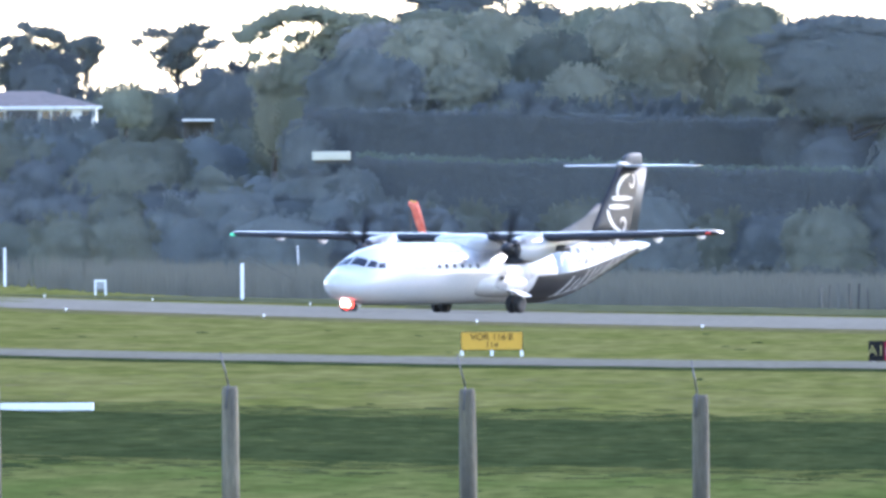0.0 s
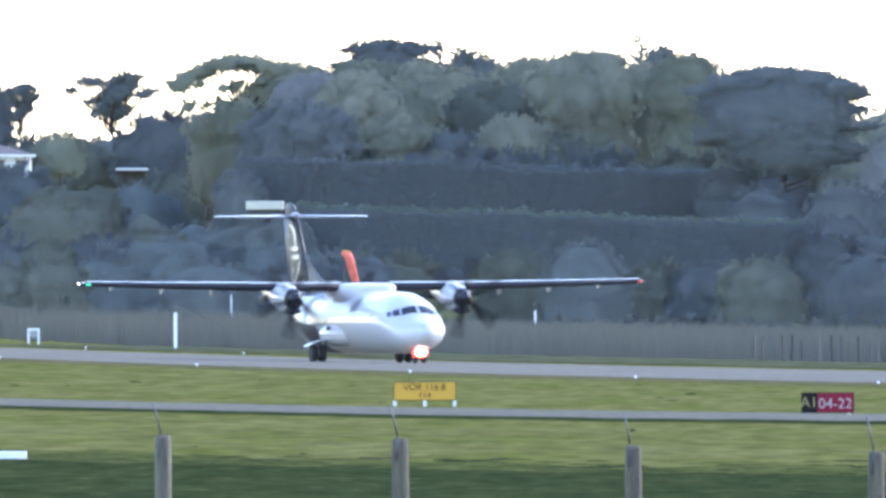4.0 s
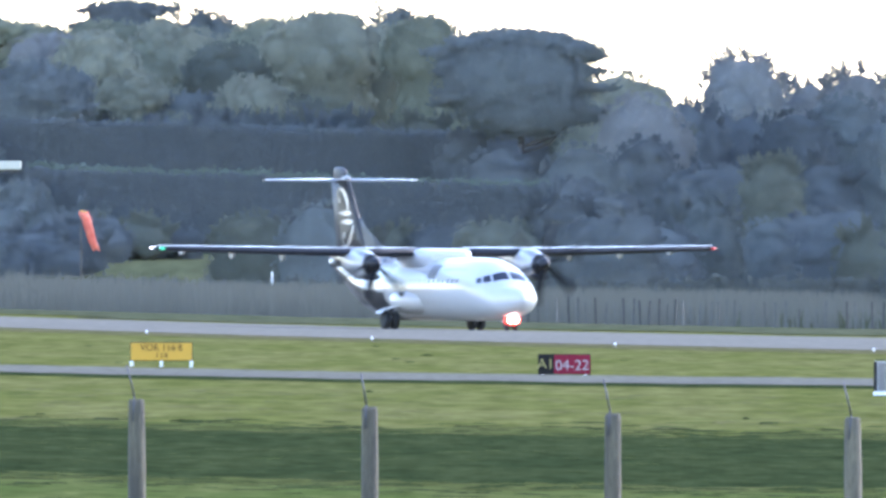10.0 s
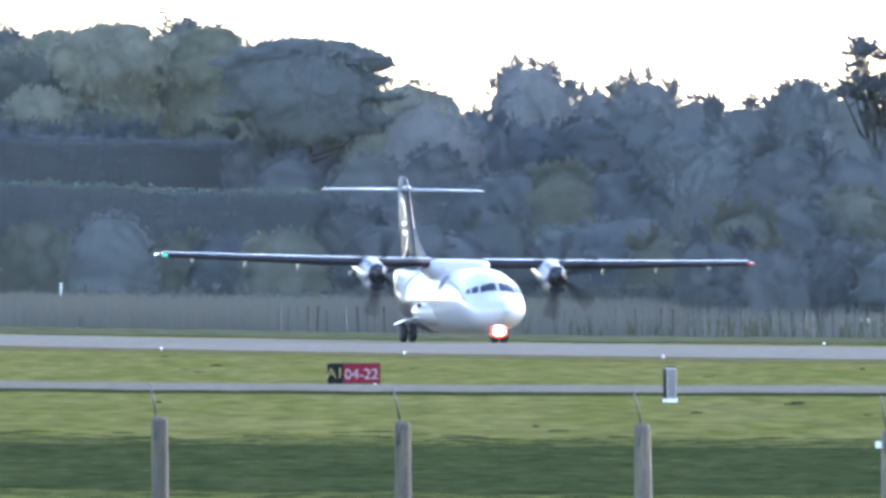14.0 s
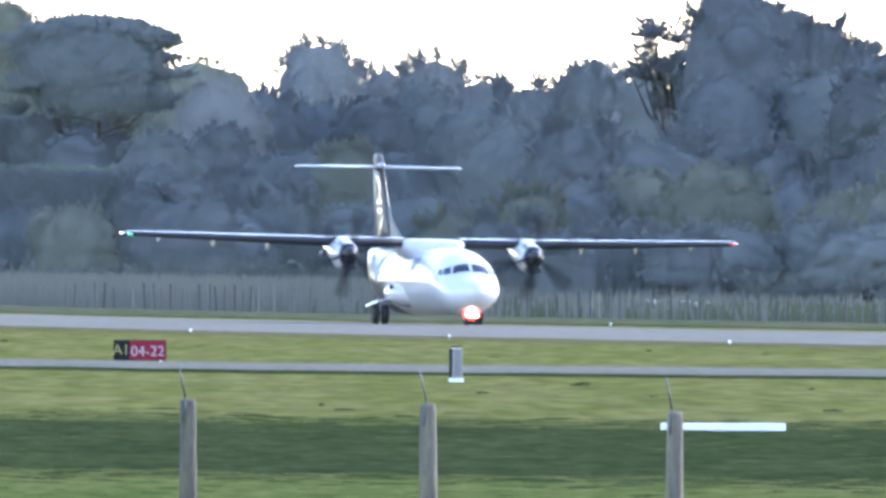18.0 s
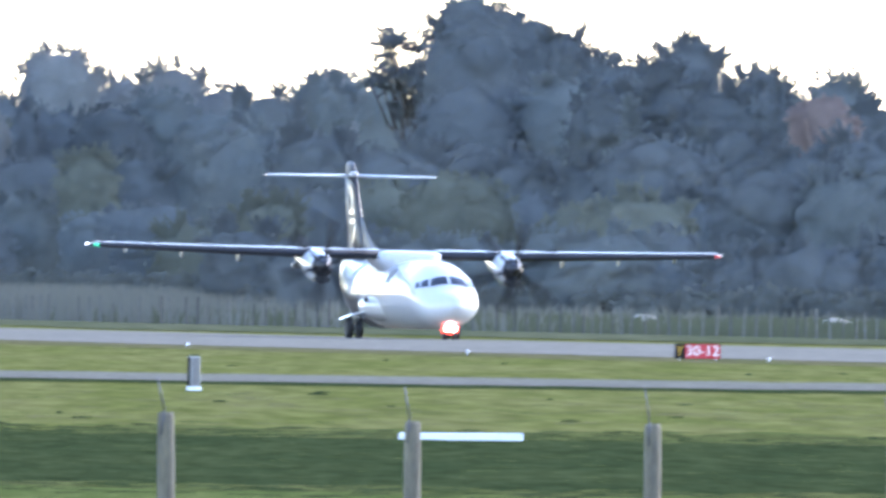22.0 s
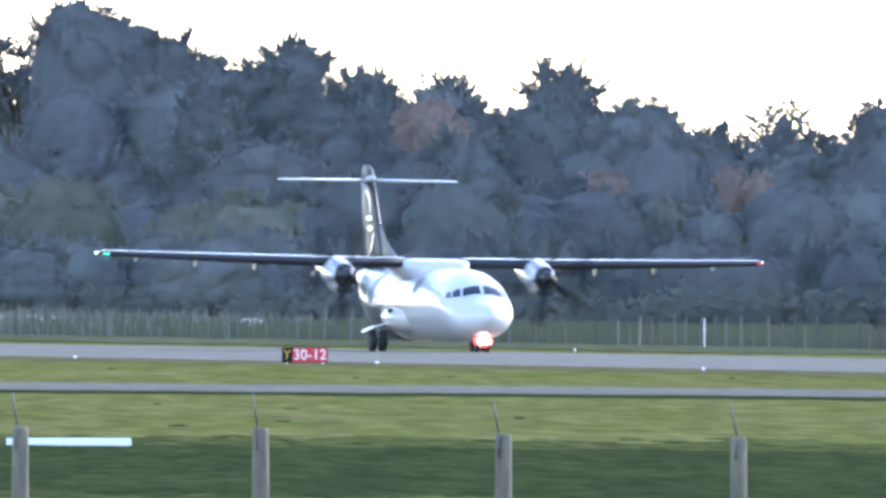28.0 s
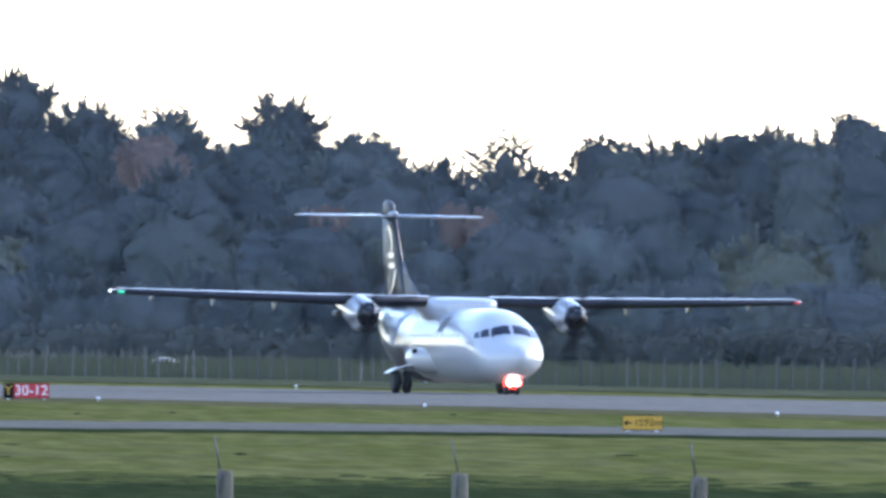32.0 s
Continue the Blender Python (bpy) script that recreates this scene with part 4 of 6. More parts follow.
def tree(kind, u, v, w, d, mat, label, category="tree", bottom=None, leaves=2600, size=0.15, lobes=16):
    """A tree at bearing u and d metres: its top v steps below level, its crown w steps wide."""
    seed_count[0] += 1
    rng = np.random.default_rng(seed_count[0])
    base = place(u, d)
    h = height(v, d) - base.z
    W = w / FAR * d / 2
    low = 0.12 * h if bottom is None else max(0.1, height(bottom, d) - base.z)
    ob = thing("tree", label, category, m=Matrix.Translation(base))
    L, S = [], []
    foot, mid, half = low, (h + low) / 2, (h - low) / 2
    hang, core, dense, loose, bend, rounding = 0.7, 0.88, 98, 0.085, 0.24, 0.04
    if kind in ("dome", "ragged"):
        low = max(low, h - W * 2.0)
        mid, half = (h + low) / 2, (h - low) / 2
        top = h if kind == "dome" else h - 0.10 * half
        L.append(((0, 0, mid), (W * 0.86, W * 0.7, top - mid)))
        L.append(((0, 0, (foot + mid) / 2), (W * 0.95, W * 0.72, (mid - foot) / 2 * 1.3)))
        for i in range(lobes // 2):                  # boughs that swell a little out of the mass
            a, e = rng.uniform(0, 2 * math.pi), rng.uniform(-0.5, 1.25)
            r = W * rng.uniform(0.24, 0.44)
            x, y, z = math.cos(a) * math.cos(e), math.sin(a) * math.cos(e), math.sin(e)
            q = rng.uniform(0.50, 0.74)
            rz = r * rng.uniform(0.55, 0.95)
            L.append(((x * W * 0.86 * q, y * W * 0.7 * q, min(mid + z * half * q, h - rz * (0.95 if kind == "dome" else 1.1))), (r, r * 0.9, rz)))
        for i in range(lobes // 3):
            a, k = rng.uniform(0, 2 * math.pi), rng.uniform(0, 1)
            r = W * rng.uniform(0.25, 0.42)
            L.append(((W * 0.58 * math.cos(a), W * 0.4 * math.sin(a), foot + (mid - foot) * k), (r, r, r * rng.uniform(0.9, 1.6))))
        if kind == "ragged":                         # heads of rising plumes
            for i in range(9):
                a, e = rng.choice((0, math.pi)) + rng.normal(0, 0.4), rng.uniform(0.35, 1.5)
                o = (math.cos(a) * math.cos(e), 0.7 * math.sin(a) * math.cos(e), math.sin(e) + 0.15)
                p = (o[0] * W * 0.80, o[1] * W * 0.7, mid + math.sin(e) * (top - mid) * 0.92)
                plume(S, rng, p, (o[0] * 1.2, o[1], o[2] + 0.25), 7, rng.uniform(0.7, 1.25))
        for i in range(26):
            a, e = rng.choice((0, math.pi)) + rng.normal(0, 0.45), rng.uniform(0.0, 1.5)
            o = (math.cos(a) * math.cos(e), 0.7 * math.sin(a) * math.cos(e), math.sin(e))
            plume(S, rng, (o[0] * W * 0.82, o[1] * W * 0.7, mid + o[2] * (top - mid) * 0.94), (o[0], o[1], o[2] + 0.3), 2, 0.38, 0.10)
    elif kind == "drape":                            # a billowing canopy with foliage hanging below it
        low = max(low, h - W * 2.2)
        L.append(((0, 0, h - W * 0.66), (W * 0.84, W * 0.66, W * 0.60)))
        L.append(((0, 0, (foot + h - W) / 2), (W * 0.74, W * 0.56, max(0.4, (h - W - foot) / 2 * 1.3))))
        for i in range(lobes // 2):
            a, e = rng.uniform(0, 2 * math.pi), rng.uniform(0.0, 1.4)
            o = (math.cos(a) * math.cos(e), math.sin(a) * math.cos(e), math.sin(e))
            r = W * rng.uniform(0.24, 0.42)
            rz = r * rng.uniform(0.6, 0.9)
            L.append(((o[0] * W * 0.66, o[1] * W * 0.5, min(h - W * 0.72 + o[2] * W * 0.56, h - rz)), (r, r * 0.9, rz)))
        for i in range(lobes // 2):
            a, k = rng.uniform(0, 2 * math.pi), rng.uniform(0, 1) ** 0.8
            r, rz = W * rng.uniform(0.10, 0.20) + 0.05, W * rng.uniform(0.20, 0.40)
            q = W * rng.uniform(0.40, 0.66)
            L.append(((q * math.cos(a), q * 0.75 * math.sin(a), max(foot + rz * 0.4, h - W * 0.7 - k * (h - W * 0.7 - foot))), (r, r, rz)))
        for i in range(22):
            a, e = rng.uniform(0, 2 * math.pi), rng.uniform(0.0, 1.5)
            o = (math.cos(a) * math.cos(e), 0.7 * math.sin(a) * math.cos(e), math.sin(e))
            plume(S, rng, (o[0] * W * 0.9, o[1] * W * 0.7, h - W * 0.72 + o[2] * W * 0.68), (o[0], o[1], o[2] + 0.1), 2, 0.34, 0.12)
        hang, loose, rounding = 0.9, 0.17, 0.06
    elif kind == "tiers":                            # a wide flat-topped crown with spreading boughs at its sides
        L.append(((-0.06 * W, 0.1 * W, mid), (0.80 * W, 0.50 * W, half * 0.90)))
        L.append(((0.05 * W, 0.1 * W, low + half * 0.5), (0.70 * W, 0.48 * W, half * 0.60)))
        for x, r, dz in ((-0.45, 0.34, 0.10), (-0.12, 0.42, 0.03), (0.22, 0.38, 0.06), (0.50, 0.30, 0.14)):
            L.append(((x * W, 0.12 * W, h - (0.10 + dz) * W), (r * W, 0.36 * W, 0.11 * W)))
        for i in range(lobes):
            sx, k = (1 if i % 2 else -1), rng.uniform(0.05, 0.85)
            z = h - 0.10 * W - (h - low) * k
            x = sx * W * rng.uniform(0.52, 0.78) * (0.80 + 0.20 * math.sin(math.pi * min(1.0, 0.2 + k)))
            y, r, rz = rng.uniform(-0.02, 0.25) * W, W * rng.uniform(0.16, 0.28), W * rng.uniform(0.05, 0.09)
            L.append(((x, y, z), (r, r * 0.8, rz)))
            plume(S, rng, (x + sx * r * 0.5, y, z), (sx * 1.7, 0, 0.25), 6, rng.uniform(0.7, 1.3), 0.10)
        for i in range(26):
            x = W * rng.uniform(-0.75, 0.75)
            plume(S, rng, (x, 0, h - 0.10 * W - 0.16 * W * (x / W) ** 2), (0.6 * x / W, 0, 0.7), 3, 0.45, 0.10)
        dense, loose, bend = 130, 0.14, 0.3
    elif kind == "spire":                            # a leader with whorls of rising branches
        L.append(((0, 0, mid), (W * 0.16 + 0.1, W * 0.16 + 0.1, half * 0.92)))
        L.append(((0, 0, low + half * 0.35), (W * 0.45, W * 0.4, half * 0.40)))
        for i in range(lobes * 2):
            k = (i + 0.5) / lobes / 2
            z = low + (h - low) * k
            for j in range(5):
                a = rng.uniform(0, 2 * math.pi)
                q = (W * (1.0 - 0.9 * k) + 0.12) * rng.uniform(0.5, 1.1)
                p = Vector((0.1 * q * math.cos(a), 0.1 * q * math.sin(a), z - 0.10))
                S.append((tuple(p), (q * math.cos(a), q * math.sin(a), z + q * rng.uniform(0.15, 0.7)), 0.05 + 0.08 * q))
        S.append(((0, 0, h - 1.4), (0, 0, h + 0.1), 0.10))
        core, dense = 0, 14
    elif kind == "umbrella":                         # a domed canopy over open limbs
        for i in range(lobes):
            x = W * (-0.92 + 1.84 * (i + rng.uniform(0, 1)) / lobes)
            r, rz = W * rng.uniform(0.13, 0.23), W * rng.uniform(0.08, 0.14)
            L.append(((x, rng.uniform(-0.4, 0.3) * W, h - rz - 0.42 * W * (x / W) ** 2 - rng.uniform(0, 0.07) * W), (r, r, rz)))
            plume(S, rng, L[-1][0], (0.8 * x / W, 0, 0.6), 3, 0.5, 0.08)
        for i in range(int(lobes * 0.7)):
            x, r = W * rng.uniform(-0.75, 0.7), W * rng.uniform(0.09, 0.18)
            L.append(((x, rng.uniform(-0.3, 0.3) * W, low + (h - low) * rng.uniform(0.0, 0.55)), (r, r, r * 0.7)))
        core, loose, bend, dense = 0.75, 0.12, 0.6, 110
    elif kind == "feather":                          # several leaders with long rising side shoots
        for z, r in ((0.25, 0.72), (0.75, 0.50), (1.2, 0.30)):
            L.append(((0.1 * W * (z - 0.7), 0, low + half * z), (W * r, W * r * 0.8, half * 0.42)))
        for i in range(4):
            x0 = W * (-0.55 + 0.36 * i + rng.uniform(-0.1, 0.1))
            tip = h - (0 if i == lobes % 4 else rng.uniform(0.15, 0.45) * half)
            S.append(((x0 * 0.8, 0, low), (x0, 0, tip), 0.10))
            for j in range(15):
                k = rng.uniform(0.25, 1.0)
                p = (x0 * (0.8 + 0.2 * k), rng.normal(0, 0.2), low + (tip - low) * k)
                sx = 1 if j % 2 else -1
                ln = W * rng.uniform(0.35, 0.75) * (1.15 - 0.8 * k)
                S.append((p, (p[0] + sx * ln, p[1], p[2] + ln * rng.uniform(0.35, 0.9)), 0.05 + 0.03 * ln))
        dense, core, loose = 90, 0.75, 0.14
    elif kind == "plates":                           # an open crown of clumps at the ends of thin limbs
        for i in range(lobes):
            a, k = rng.uniform(0, 2 * math.pi), (i + 0.5) / lobes
            q = W * rng.uniform(0.15, 0.92) * (0.55 + 0.45 * math.sin(math.pi * min(1, 0.2 + k)))
            r = rng.uniform(0.15, 0.30) * W
            c = (q * math.cos(a), q * math.sin(a) * 0.7, h - r * 0.5 - (h - low) * k)
            for j in range(3):
                s = r * rng.uniform(0.5, 0.8)
                L.append(((c[0] + rng.normal(0, 0.5) * r, c[1] + rng.normal(0, 0.3) * r, min(h - s * 0.5, c[2] + rng.normal(0, 0.18) * r)), (s, s, s * 0.55)))
            plume(S, rng, c, (math.cos(a), 0, 0.3), 4, r * 1.3, 0.06)
        core, loose, bend = 0.55, 0.12, 0.8
    bole = h * (0.92 if kind == "spire" else 0.72)
    limbs = [c for c, r in L[:: max(1, len(L) // (40 if kind == "plates" else 16 if kind == "umbrella" else 7))]]
    part("trunk", trunk_mesh(rng, bole, (0.010 if kind == "spire" else 0.014 if kind == "plates" else 0.022) * h + 0.04, (rng.uniform(-0.03, 0.03) * h, 0), limbs, 1.4 if kind == "plates" else 1.0), M["bark"], ob)
    if kind != "plates":
        leaves, size = int(max(1800, min(14000, dense * 2 * W * (h - (low if kind in ("spire", "tiers", "feather", "umbrella") else foot))))), 0.125
    part("crown", foliage("crown", rng, L, leaves, size, M[mat], S, core, 1.7 if kind == "drape" else 1.25, hang, loose, bend, rounding), None, ob)
    return ob


def hedge(u0, u1, v0, v1, d, deep, mat, top_mat, label, leaves=14000, size=0.24, tall=3.0):
    """A clipped shelter belt from bearing u0 to u1 with its top at v0 .. v1 steps below level."""
    seed_count[0] += 1
    rng = np.random.default_rng(seed_count[0])
    mid = place((u0 + u1) / 2, d)
    ob = thing("hedge", label, "hedge", m=Matrix.Translation(mid))
    half = (u1 - u0) / FAR * d / 2
    z0, z1 = height(v0, d) - mid.z, height(v1, d) - mid.z
    # light on the hedge top is painted: top sprays get a paler colour
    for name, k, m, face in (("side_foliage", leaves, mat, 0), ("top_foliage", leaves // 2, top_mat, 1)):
        x = rng.uniform(-1, 1, k)
        top = z0 + (z1 - z0) * (x + 1) / 2 + 0.10 * np.sin(x * half * 0.71 + 1) * np.sin(x * half * 0.31) + 0.06 * np.sin(x * half * 2.9) * np.sin(x * half * 0.9) + rng.normal(0, 0.07, k)
        lo = -tall if face == 0 else 0
        if face == 0:
            q = rng.uniform(0, 1, k)
            y = -deep / 2 + rng.normal(0, 0.07, k)
            z = top - q * tall
            n = np.tile((0, -1, 0.25), (k, 1))
        else:
            y = rng.uniform(-1, 1, k) * deep / 2
            z = top + rng.normal(0, 0.16, k) - 0.25 * (np.abs(y) / deep * 2) ** 3
            n = np.tile((0, -0.15, 1), (k, 1))
        pos = np.stack([x * half, y, z], 1)
        v, f = sprays(rng, pos, n.astype(float), size, 0.36, 1.2, 0.7)
        soft = unit(n.astype(float) * (0.2 if face == 0 else 0.45) + np.array((0.0, -0.80, 0.14)) + 0.06 * np.stack([np.sin(x * half * 1.3), 0 * x, np.sin(x * half * 0.7 + z)], 1) + rng.normal(0, 0.05, pos.shape))
        verts, quads, nr = [v], [f], [np.repeat(soft, 4, 0)]
        if face == 0:
            o = len(v)
            verts.append(np.array([(sx * half, sy * deep * 0.47, (z0 if sx < 0 else z1) - (0.3 if sz else tall + 1.0)) for sx in (-1, 1) for sy in (-1, 1) for sz in (0, 1)]))
            quads.append(np.array(((0, 4, 5, 1), (2, 3, 7, 6), (1, 5, 7, 3), (0, 1, 3, 2), (4, 6, 7, 5))) + o)
            nr.append(np.tile((0.0, -0.98, 0.18), (8, 1)))
        part(name, quick_mesh(name, np.concatenate(verts), np.concatenate(quads), np.zeros((0, 3), int), M[m], np.concatenate(nr)), None, ob)
    return ob


D = "dark green macrocarpa with spreading tiers behind the airfield"
T1 = "tall grey-green tree with a broad rounded crown on the wooded rise"
T2 = "dark conifer in the shelter belt behind the airfield"
T3 = "dense olive-green tree at the edge of the wood"
T4 = "tree with russet foliage among dark conifers"
# skyline from west to east
P = "small wind-shaped pine with clumped foliage beside a house"
tree("plates", -1580, -376, 130, 2820, "leaf_hazed", P, bottom=-300, leaves=6800, size=0.12, lobes=22)
tree("plates", -1655, -352, 120, 2830, "leaf_hazed", P, bottom=-270, leaves=6800, size=0.12, lobes=22)
tree("plates", -1515, -352, 80, 2815, "leaf_hazed", P, bottom=-290, leaves=3600, size=0.12, lobes=17)
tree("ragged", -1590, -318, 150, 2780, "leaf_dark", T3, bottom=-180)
tree("plates", -1350, -373, 160, 2800, "leaf_hazed", "lone pine with a bare trunk and clumped flat foliage", bottom=-305, leaves=7500, size=0.12, lobes=24)
tree("ragged", -1270, -300, 190, 2770, "leaf_dark", T3, bottom=-130)
tree("umbrella", -1122, -406, 255, 2690, "leaf_mid", "domed open-crowned tree with bare limbs and sky showing through", bottom=-300, lobes=34)
tree("drape", -1030, -385, 170, 2700, "leaf_mid", T1, bottom=-100, lobes=30)
tree("tiers", -865, -428, 190, 2800, "leaf_dark", D, bottom=-330, lobes=18)
tree("drape", -900, -388, 260, 2700, "leaf_mid", T1, bottom=-120, lobes=28)
for u, v, w in ((-735, -424, 100), (-700, -402, 90), (-390, -430, 100), (-335, -404, 90)):
    tree("feather", u, v, w + 20, 2740, "leaf_hazed", T2, bottom=-340, lobes=int(w))
tree("dome", -740, -378, 190, 2690, "leaf_grey", T1, bottom=-120, lobes=22)
tree("drape", -620, -394, 180, 2670, "leaf_mid", T1, bottom=-120, lobes=24)
tree("drape", -510, -408, 250, 2650, "leaf_grey", T1, bottom=-120, lobes=32)
tree("drape", -410, -380, 140, 2655, "leaf_grey", T1, bottom=-120, lobes=22)
tree("drape", -330, -392, 190, 2640, "leaf_mid", T1, bottom=-90, lobes=24)
tree("tiers", -165, -383, 350, 2600, "leaf_hazed", D, bottom=-190, lobes=16)
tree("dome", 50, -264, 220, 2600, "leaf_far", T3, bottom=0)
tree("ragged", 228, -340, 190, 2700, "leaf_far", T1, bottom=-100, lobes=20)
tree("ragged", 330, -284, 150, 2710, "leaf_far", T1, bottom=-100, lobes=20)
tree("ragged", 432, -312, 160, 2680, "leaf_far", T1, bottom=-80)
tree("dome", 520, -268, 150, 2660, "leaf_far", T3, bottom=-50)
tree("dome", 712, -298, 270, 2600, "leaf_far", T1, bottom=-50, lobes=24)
tree("dome", 806, -284, 120, 2560, "leaf_hazed", T1, bottom=-120, lobes=16)
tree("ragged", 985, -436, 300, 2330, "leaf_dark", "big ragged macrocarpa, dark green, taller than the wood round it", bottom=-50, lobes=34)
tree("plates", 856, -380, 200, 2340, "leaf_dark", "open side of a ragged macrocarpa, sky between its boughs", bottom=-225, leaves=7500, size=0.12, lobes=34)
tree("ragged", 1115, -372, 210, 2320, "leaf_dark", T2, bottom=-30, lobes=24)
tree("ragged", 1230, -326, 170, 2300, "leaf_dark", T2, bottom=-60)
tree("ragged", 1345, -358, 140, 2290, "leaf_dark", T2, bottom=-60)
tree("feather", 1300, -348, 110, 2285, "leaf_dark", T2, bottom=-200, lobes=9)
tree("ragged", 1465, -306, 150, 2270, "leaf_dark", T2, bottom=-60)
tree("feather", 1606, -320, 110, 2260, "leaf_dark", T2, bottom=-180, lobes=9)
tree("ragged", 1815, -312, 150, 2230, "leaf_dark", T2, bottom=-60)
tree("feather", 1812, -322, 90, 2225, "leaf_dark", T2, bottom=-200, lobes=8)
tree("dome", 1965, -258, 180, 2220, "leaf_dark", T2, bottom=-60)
tree("feather", 2204, -262, 170, 2200, "leaf_hazed", T2, bottom=-120, lobes=10)
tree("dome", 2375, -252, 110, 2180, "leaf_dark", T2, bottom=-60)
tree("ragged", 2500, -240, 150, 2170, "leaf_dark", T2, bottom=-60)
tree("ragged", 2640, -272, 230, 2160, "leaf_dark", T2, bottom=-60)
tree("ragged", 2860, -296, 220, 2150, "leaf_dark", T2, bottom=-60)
for u, v, w, d, b in ((1550, -238, 64, 2152, -150), (1590, -250, 76, 2150, -150), (1620, -220, 56, 2148, -110), (1858, -116, 60, 2098, -40),
                      (1900, -124, 66, 2096, -40), (2118, -128, 55, 2098, -60), (2170, -118, 50, 2096, -60)):
    tree("dome", u, v, w, d, "leaf_rust", T4, bottom=b, lobes=12)
# middle and lower layers of the wood
rr = random.Random(5)


def row(u0, u1, step, v, jitter, w, d, mats, label, leaves=4200, size=0.27, kinds=("dome", "ragged"), bottom=95, slope=0.0):
    """A row of overlapping trees from bearing u0 to u1."""
    u = u0
    while u < u1:
        tree(rr.choice(kinds), u, v + slope * (u - u0) + rr.uniform(-jitter, jitter), w * rr.uniform(0.65, 1.35), d + rr.uniform(-28, 28), rr.choice(mats), label,
             bottom=bottom, leaves=leaves, size=size, lobes=22)
        u += step * rr.uniform(0.75, 1.25)


# the rise to the west
tree("dome", -1445, -262, 100, 2750, "leaf_mid", "pale olive bush beside a white house", bottom=-190)
tree("drape", -1185, -296, 90, 2628, "leaf_grey", "pale weeping tree at the end of a dark hedge", bottom=-150)
tree("drape", -1140, -310, 100, 2626, "leaf_mid", "pale weeping tree at the end of a dark hedge", bottom=-140)
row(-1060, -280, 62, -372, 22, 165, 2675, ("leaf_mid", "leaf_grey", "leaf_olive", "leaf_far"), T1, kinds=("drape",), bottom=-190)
row(-1520, -1180, 70, -250, 8, 150, 2790, ("leaf_dark", "leaf_hazed", "leaf_olive"), T3, bottom=-150)
row(-1130, 120, 100, -290, 35, 190, 2645, ("leaf_mid", "leaf_grey", "leaf_olive", "leaf_hazed"), T1, kinds=("drape", "drape", "dome"), bottom=-110)
row(-1150, -300, 60, -222, 10, 130, 2635, ("leaf_dark", "leaf_hazed", "leaf_olive"), T3, bottom=-110)
row(-1800, -1150, 95, -180, 22, 190, 2660, ("leaf_dark", "leaf_hazed", "leaf_olive"), T3, bottom=0)
row(-1820, -1000, 110, -110, 25, 210, 2580, ("leaf_dark", "leaf_hazed", "leaf_olive"), T3, bottom=60)
hedge(-1130, -250, -212, -184, 2610, 3.0, "leaf_dark", "leaf_hazed", "dark clipped shelter belt, light on its top put into paler leaves", 26000, 0.14, tall=4.0)
hedge(-1040, -60, -128, -92, 2540, 3.0, "leaf_dark", "leaf_sunlit_top", "dark clipped shelter belt, light on its top put into paler leaves", 28000, 0.14, tall=4.0)
for u, v, d, w in ((-262, -196, 2604, 130), (-205, -170, 2598, 150), (-75, -112, 2534, 150), (-20, -80, 2530, 160), (-1130, -196, 2606, 110), (-1045, -108, 2536, 100)):
    tree("dome", u, v, w, d, "leaf_dark" if u > -800 else "leaf_hazed", T3, bottom=-40)
row(-260, 560, 105, -165, 30, 200, 2590, ("leaf_dark", "leaf_hazed", "leaf_olive"), T3, bottom=20)
row(-1860, -930, 95, -75, 25, 200, 2515, ("leaf_dark", "leaf_hazed", "leaf_olive"), T3, bottom=90)
row(-1800, -1480, 55, -194, 6, 130, 2700, ("leaf_dark", "leaf_hazed", "leaf_olive"), T3, bottom=-60)
row(-1850, -940, 90, -20, 28, 190, 2450, ("leaf_dark", "leaf_hazed", "leaf_olive"), T3, bottom=90)
row(-940, -660, 85, -35, 22, 160, 2525, ("leaf_dark", "leaf_hazed", "leaf_olive"), T3, bottom=16)
row(-640, 560, 100, -55, 35, 190, 2440, ("leaf_dark", "leaf_hazed", "leaf_dark", "leaf_olive"), T3, bottom=95)
row(60, 620, 90, -240, 30, 200, 2640, ("leaf_dark", "leaf_hazed", "leaf_olive"), T3, bottom=-60)
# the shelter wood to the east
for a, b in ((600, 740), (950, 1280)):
    row(a, b, 90, -275, 18, 170, 2290, ("leaf_dark", "leaf_hazed"), T2, 3800, kinds=("ragged", "dome"), bottom=0)
row(1240, 1640, 80, -272, 20, 150, 2200, ("leaf_dark", "leaf_dark", "leaf_hazed"), T2, kinds=("ragged", "spire", "ragged"), bottom=0)
row(1650, 1770, 60, -236, 8, 150, 2200, ("leaf_dark", "leaf_hazed"), T2, kinds=("ragged", "dome"), bottom=0)
row(1800, 2020, 75, -252, 14, 150, 2200, ("leaf_dark", "leaf_hazed"), T2, kinds=("ragged", "dome"), bottom=0)
row(2020, 2420, 80, -186, 16, 150, 2160, ("leaf_dark", "leaf_hazed"), T2, 3600, kinds=("ragged", "dome"), bottom=0)
row(2420, 3060, 80, -246, 18, 150, 2140, ("leaf_dark", "leaf_hazed"), T2, 3600, kinds=("ragged", "ragged", "dome"), bottom=0)
row(560, 3050, 125, -170, 30, 240, 2130, ("leaf_dark", "leaf_dark", "leaf_hazed"), T2, 5000, kinds=("ragged", "dome", "ragged"), bottom=0)
row(600, 3050, 120, -95, 40, 220, 2080, ("leaf_dark", "leaf_dark", "leaf_hazed", "leaf_olive"), T3, bottom=60)
row(560, 3050, 115, 0, 28, 200, 2030, ("leaf_dark", "leaf_hazed", "leaf_dark"), T3, 4400, bottom=110)


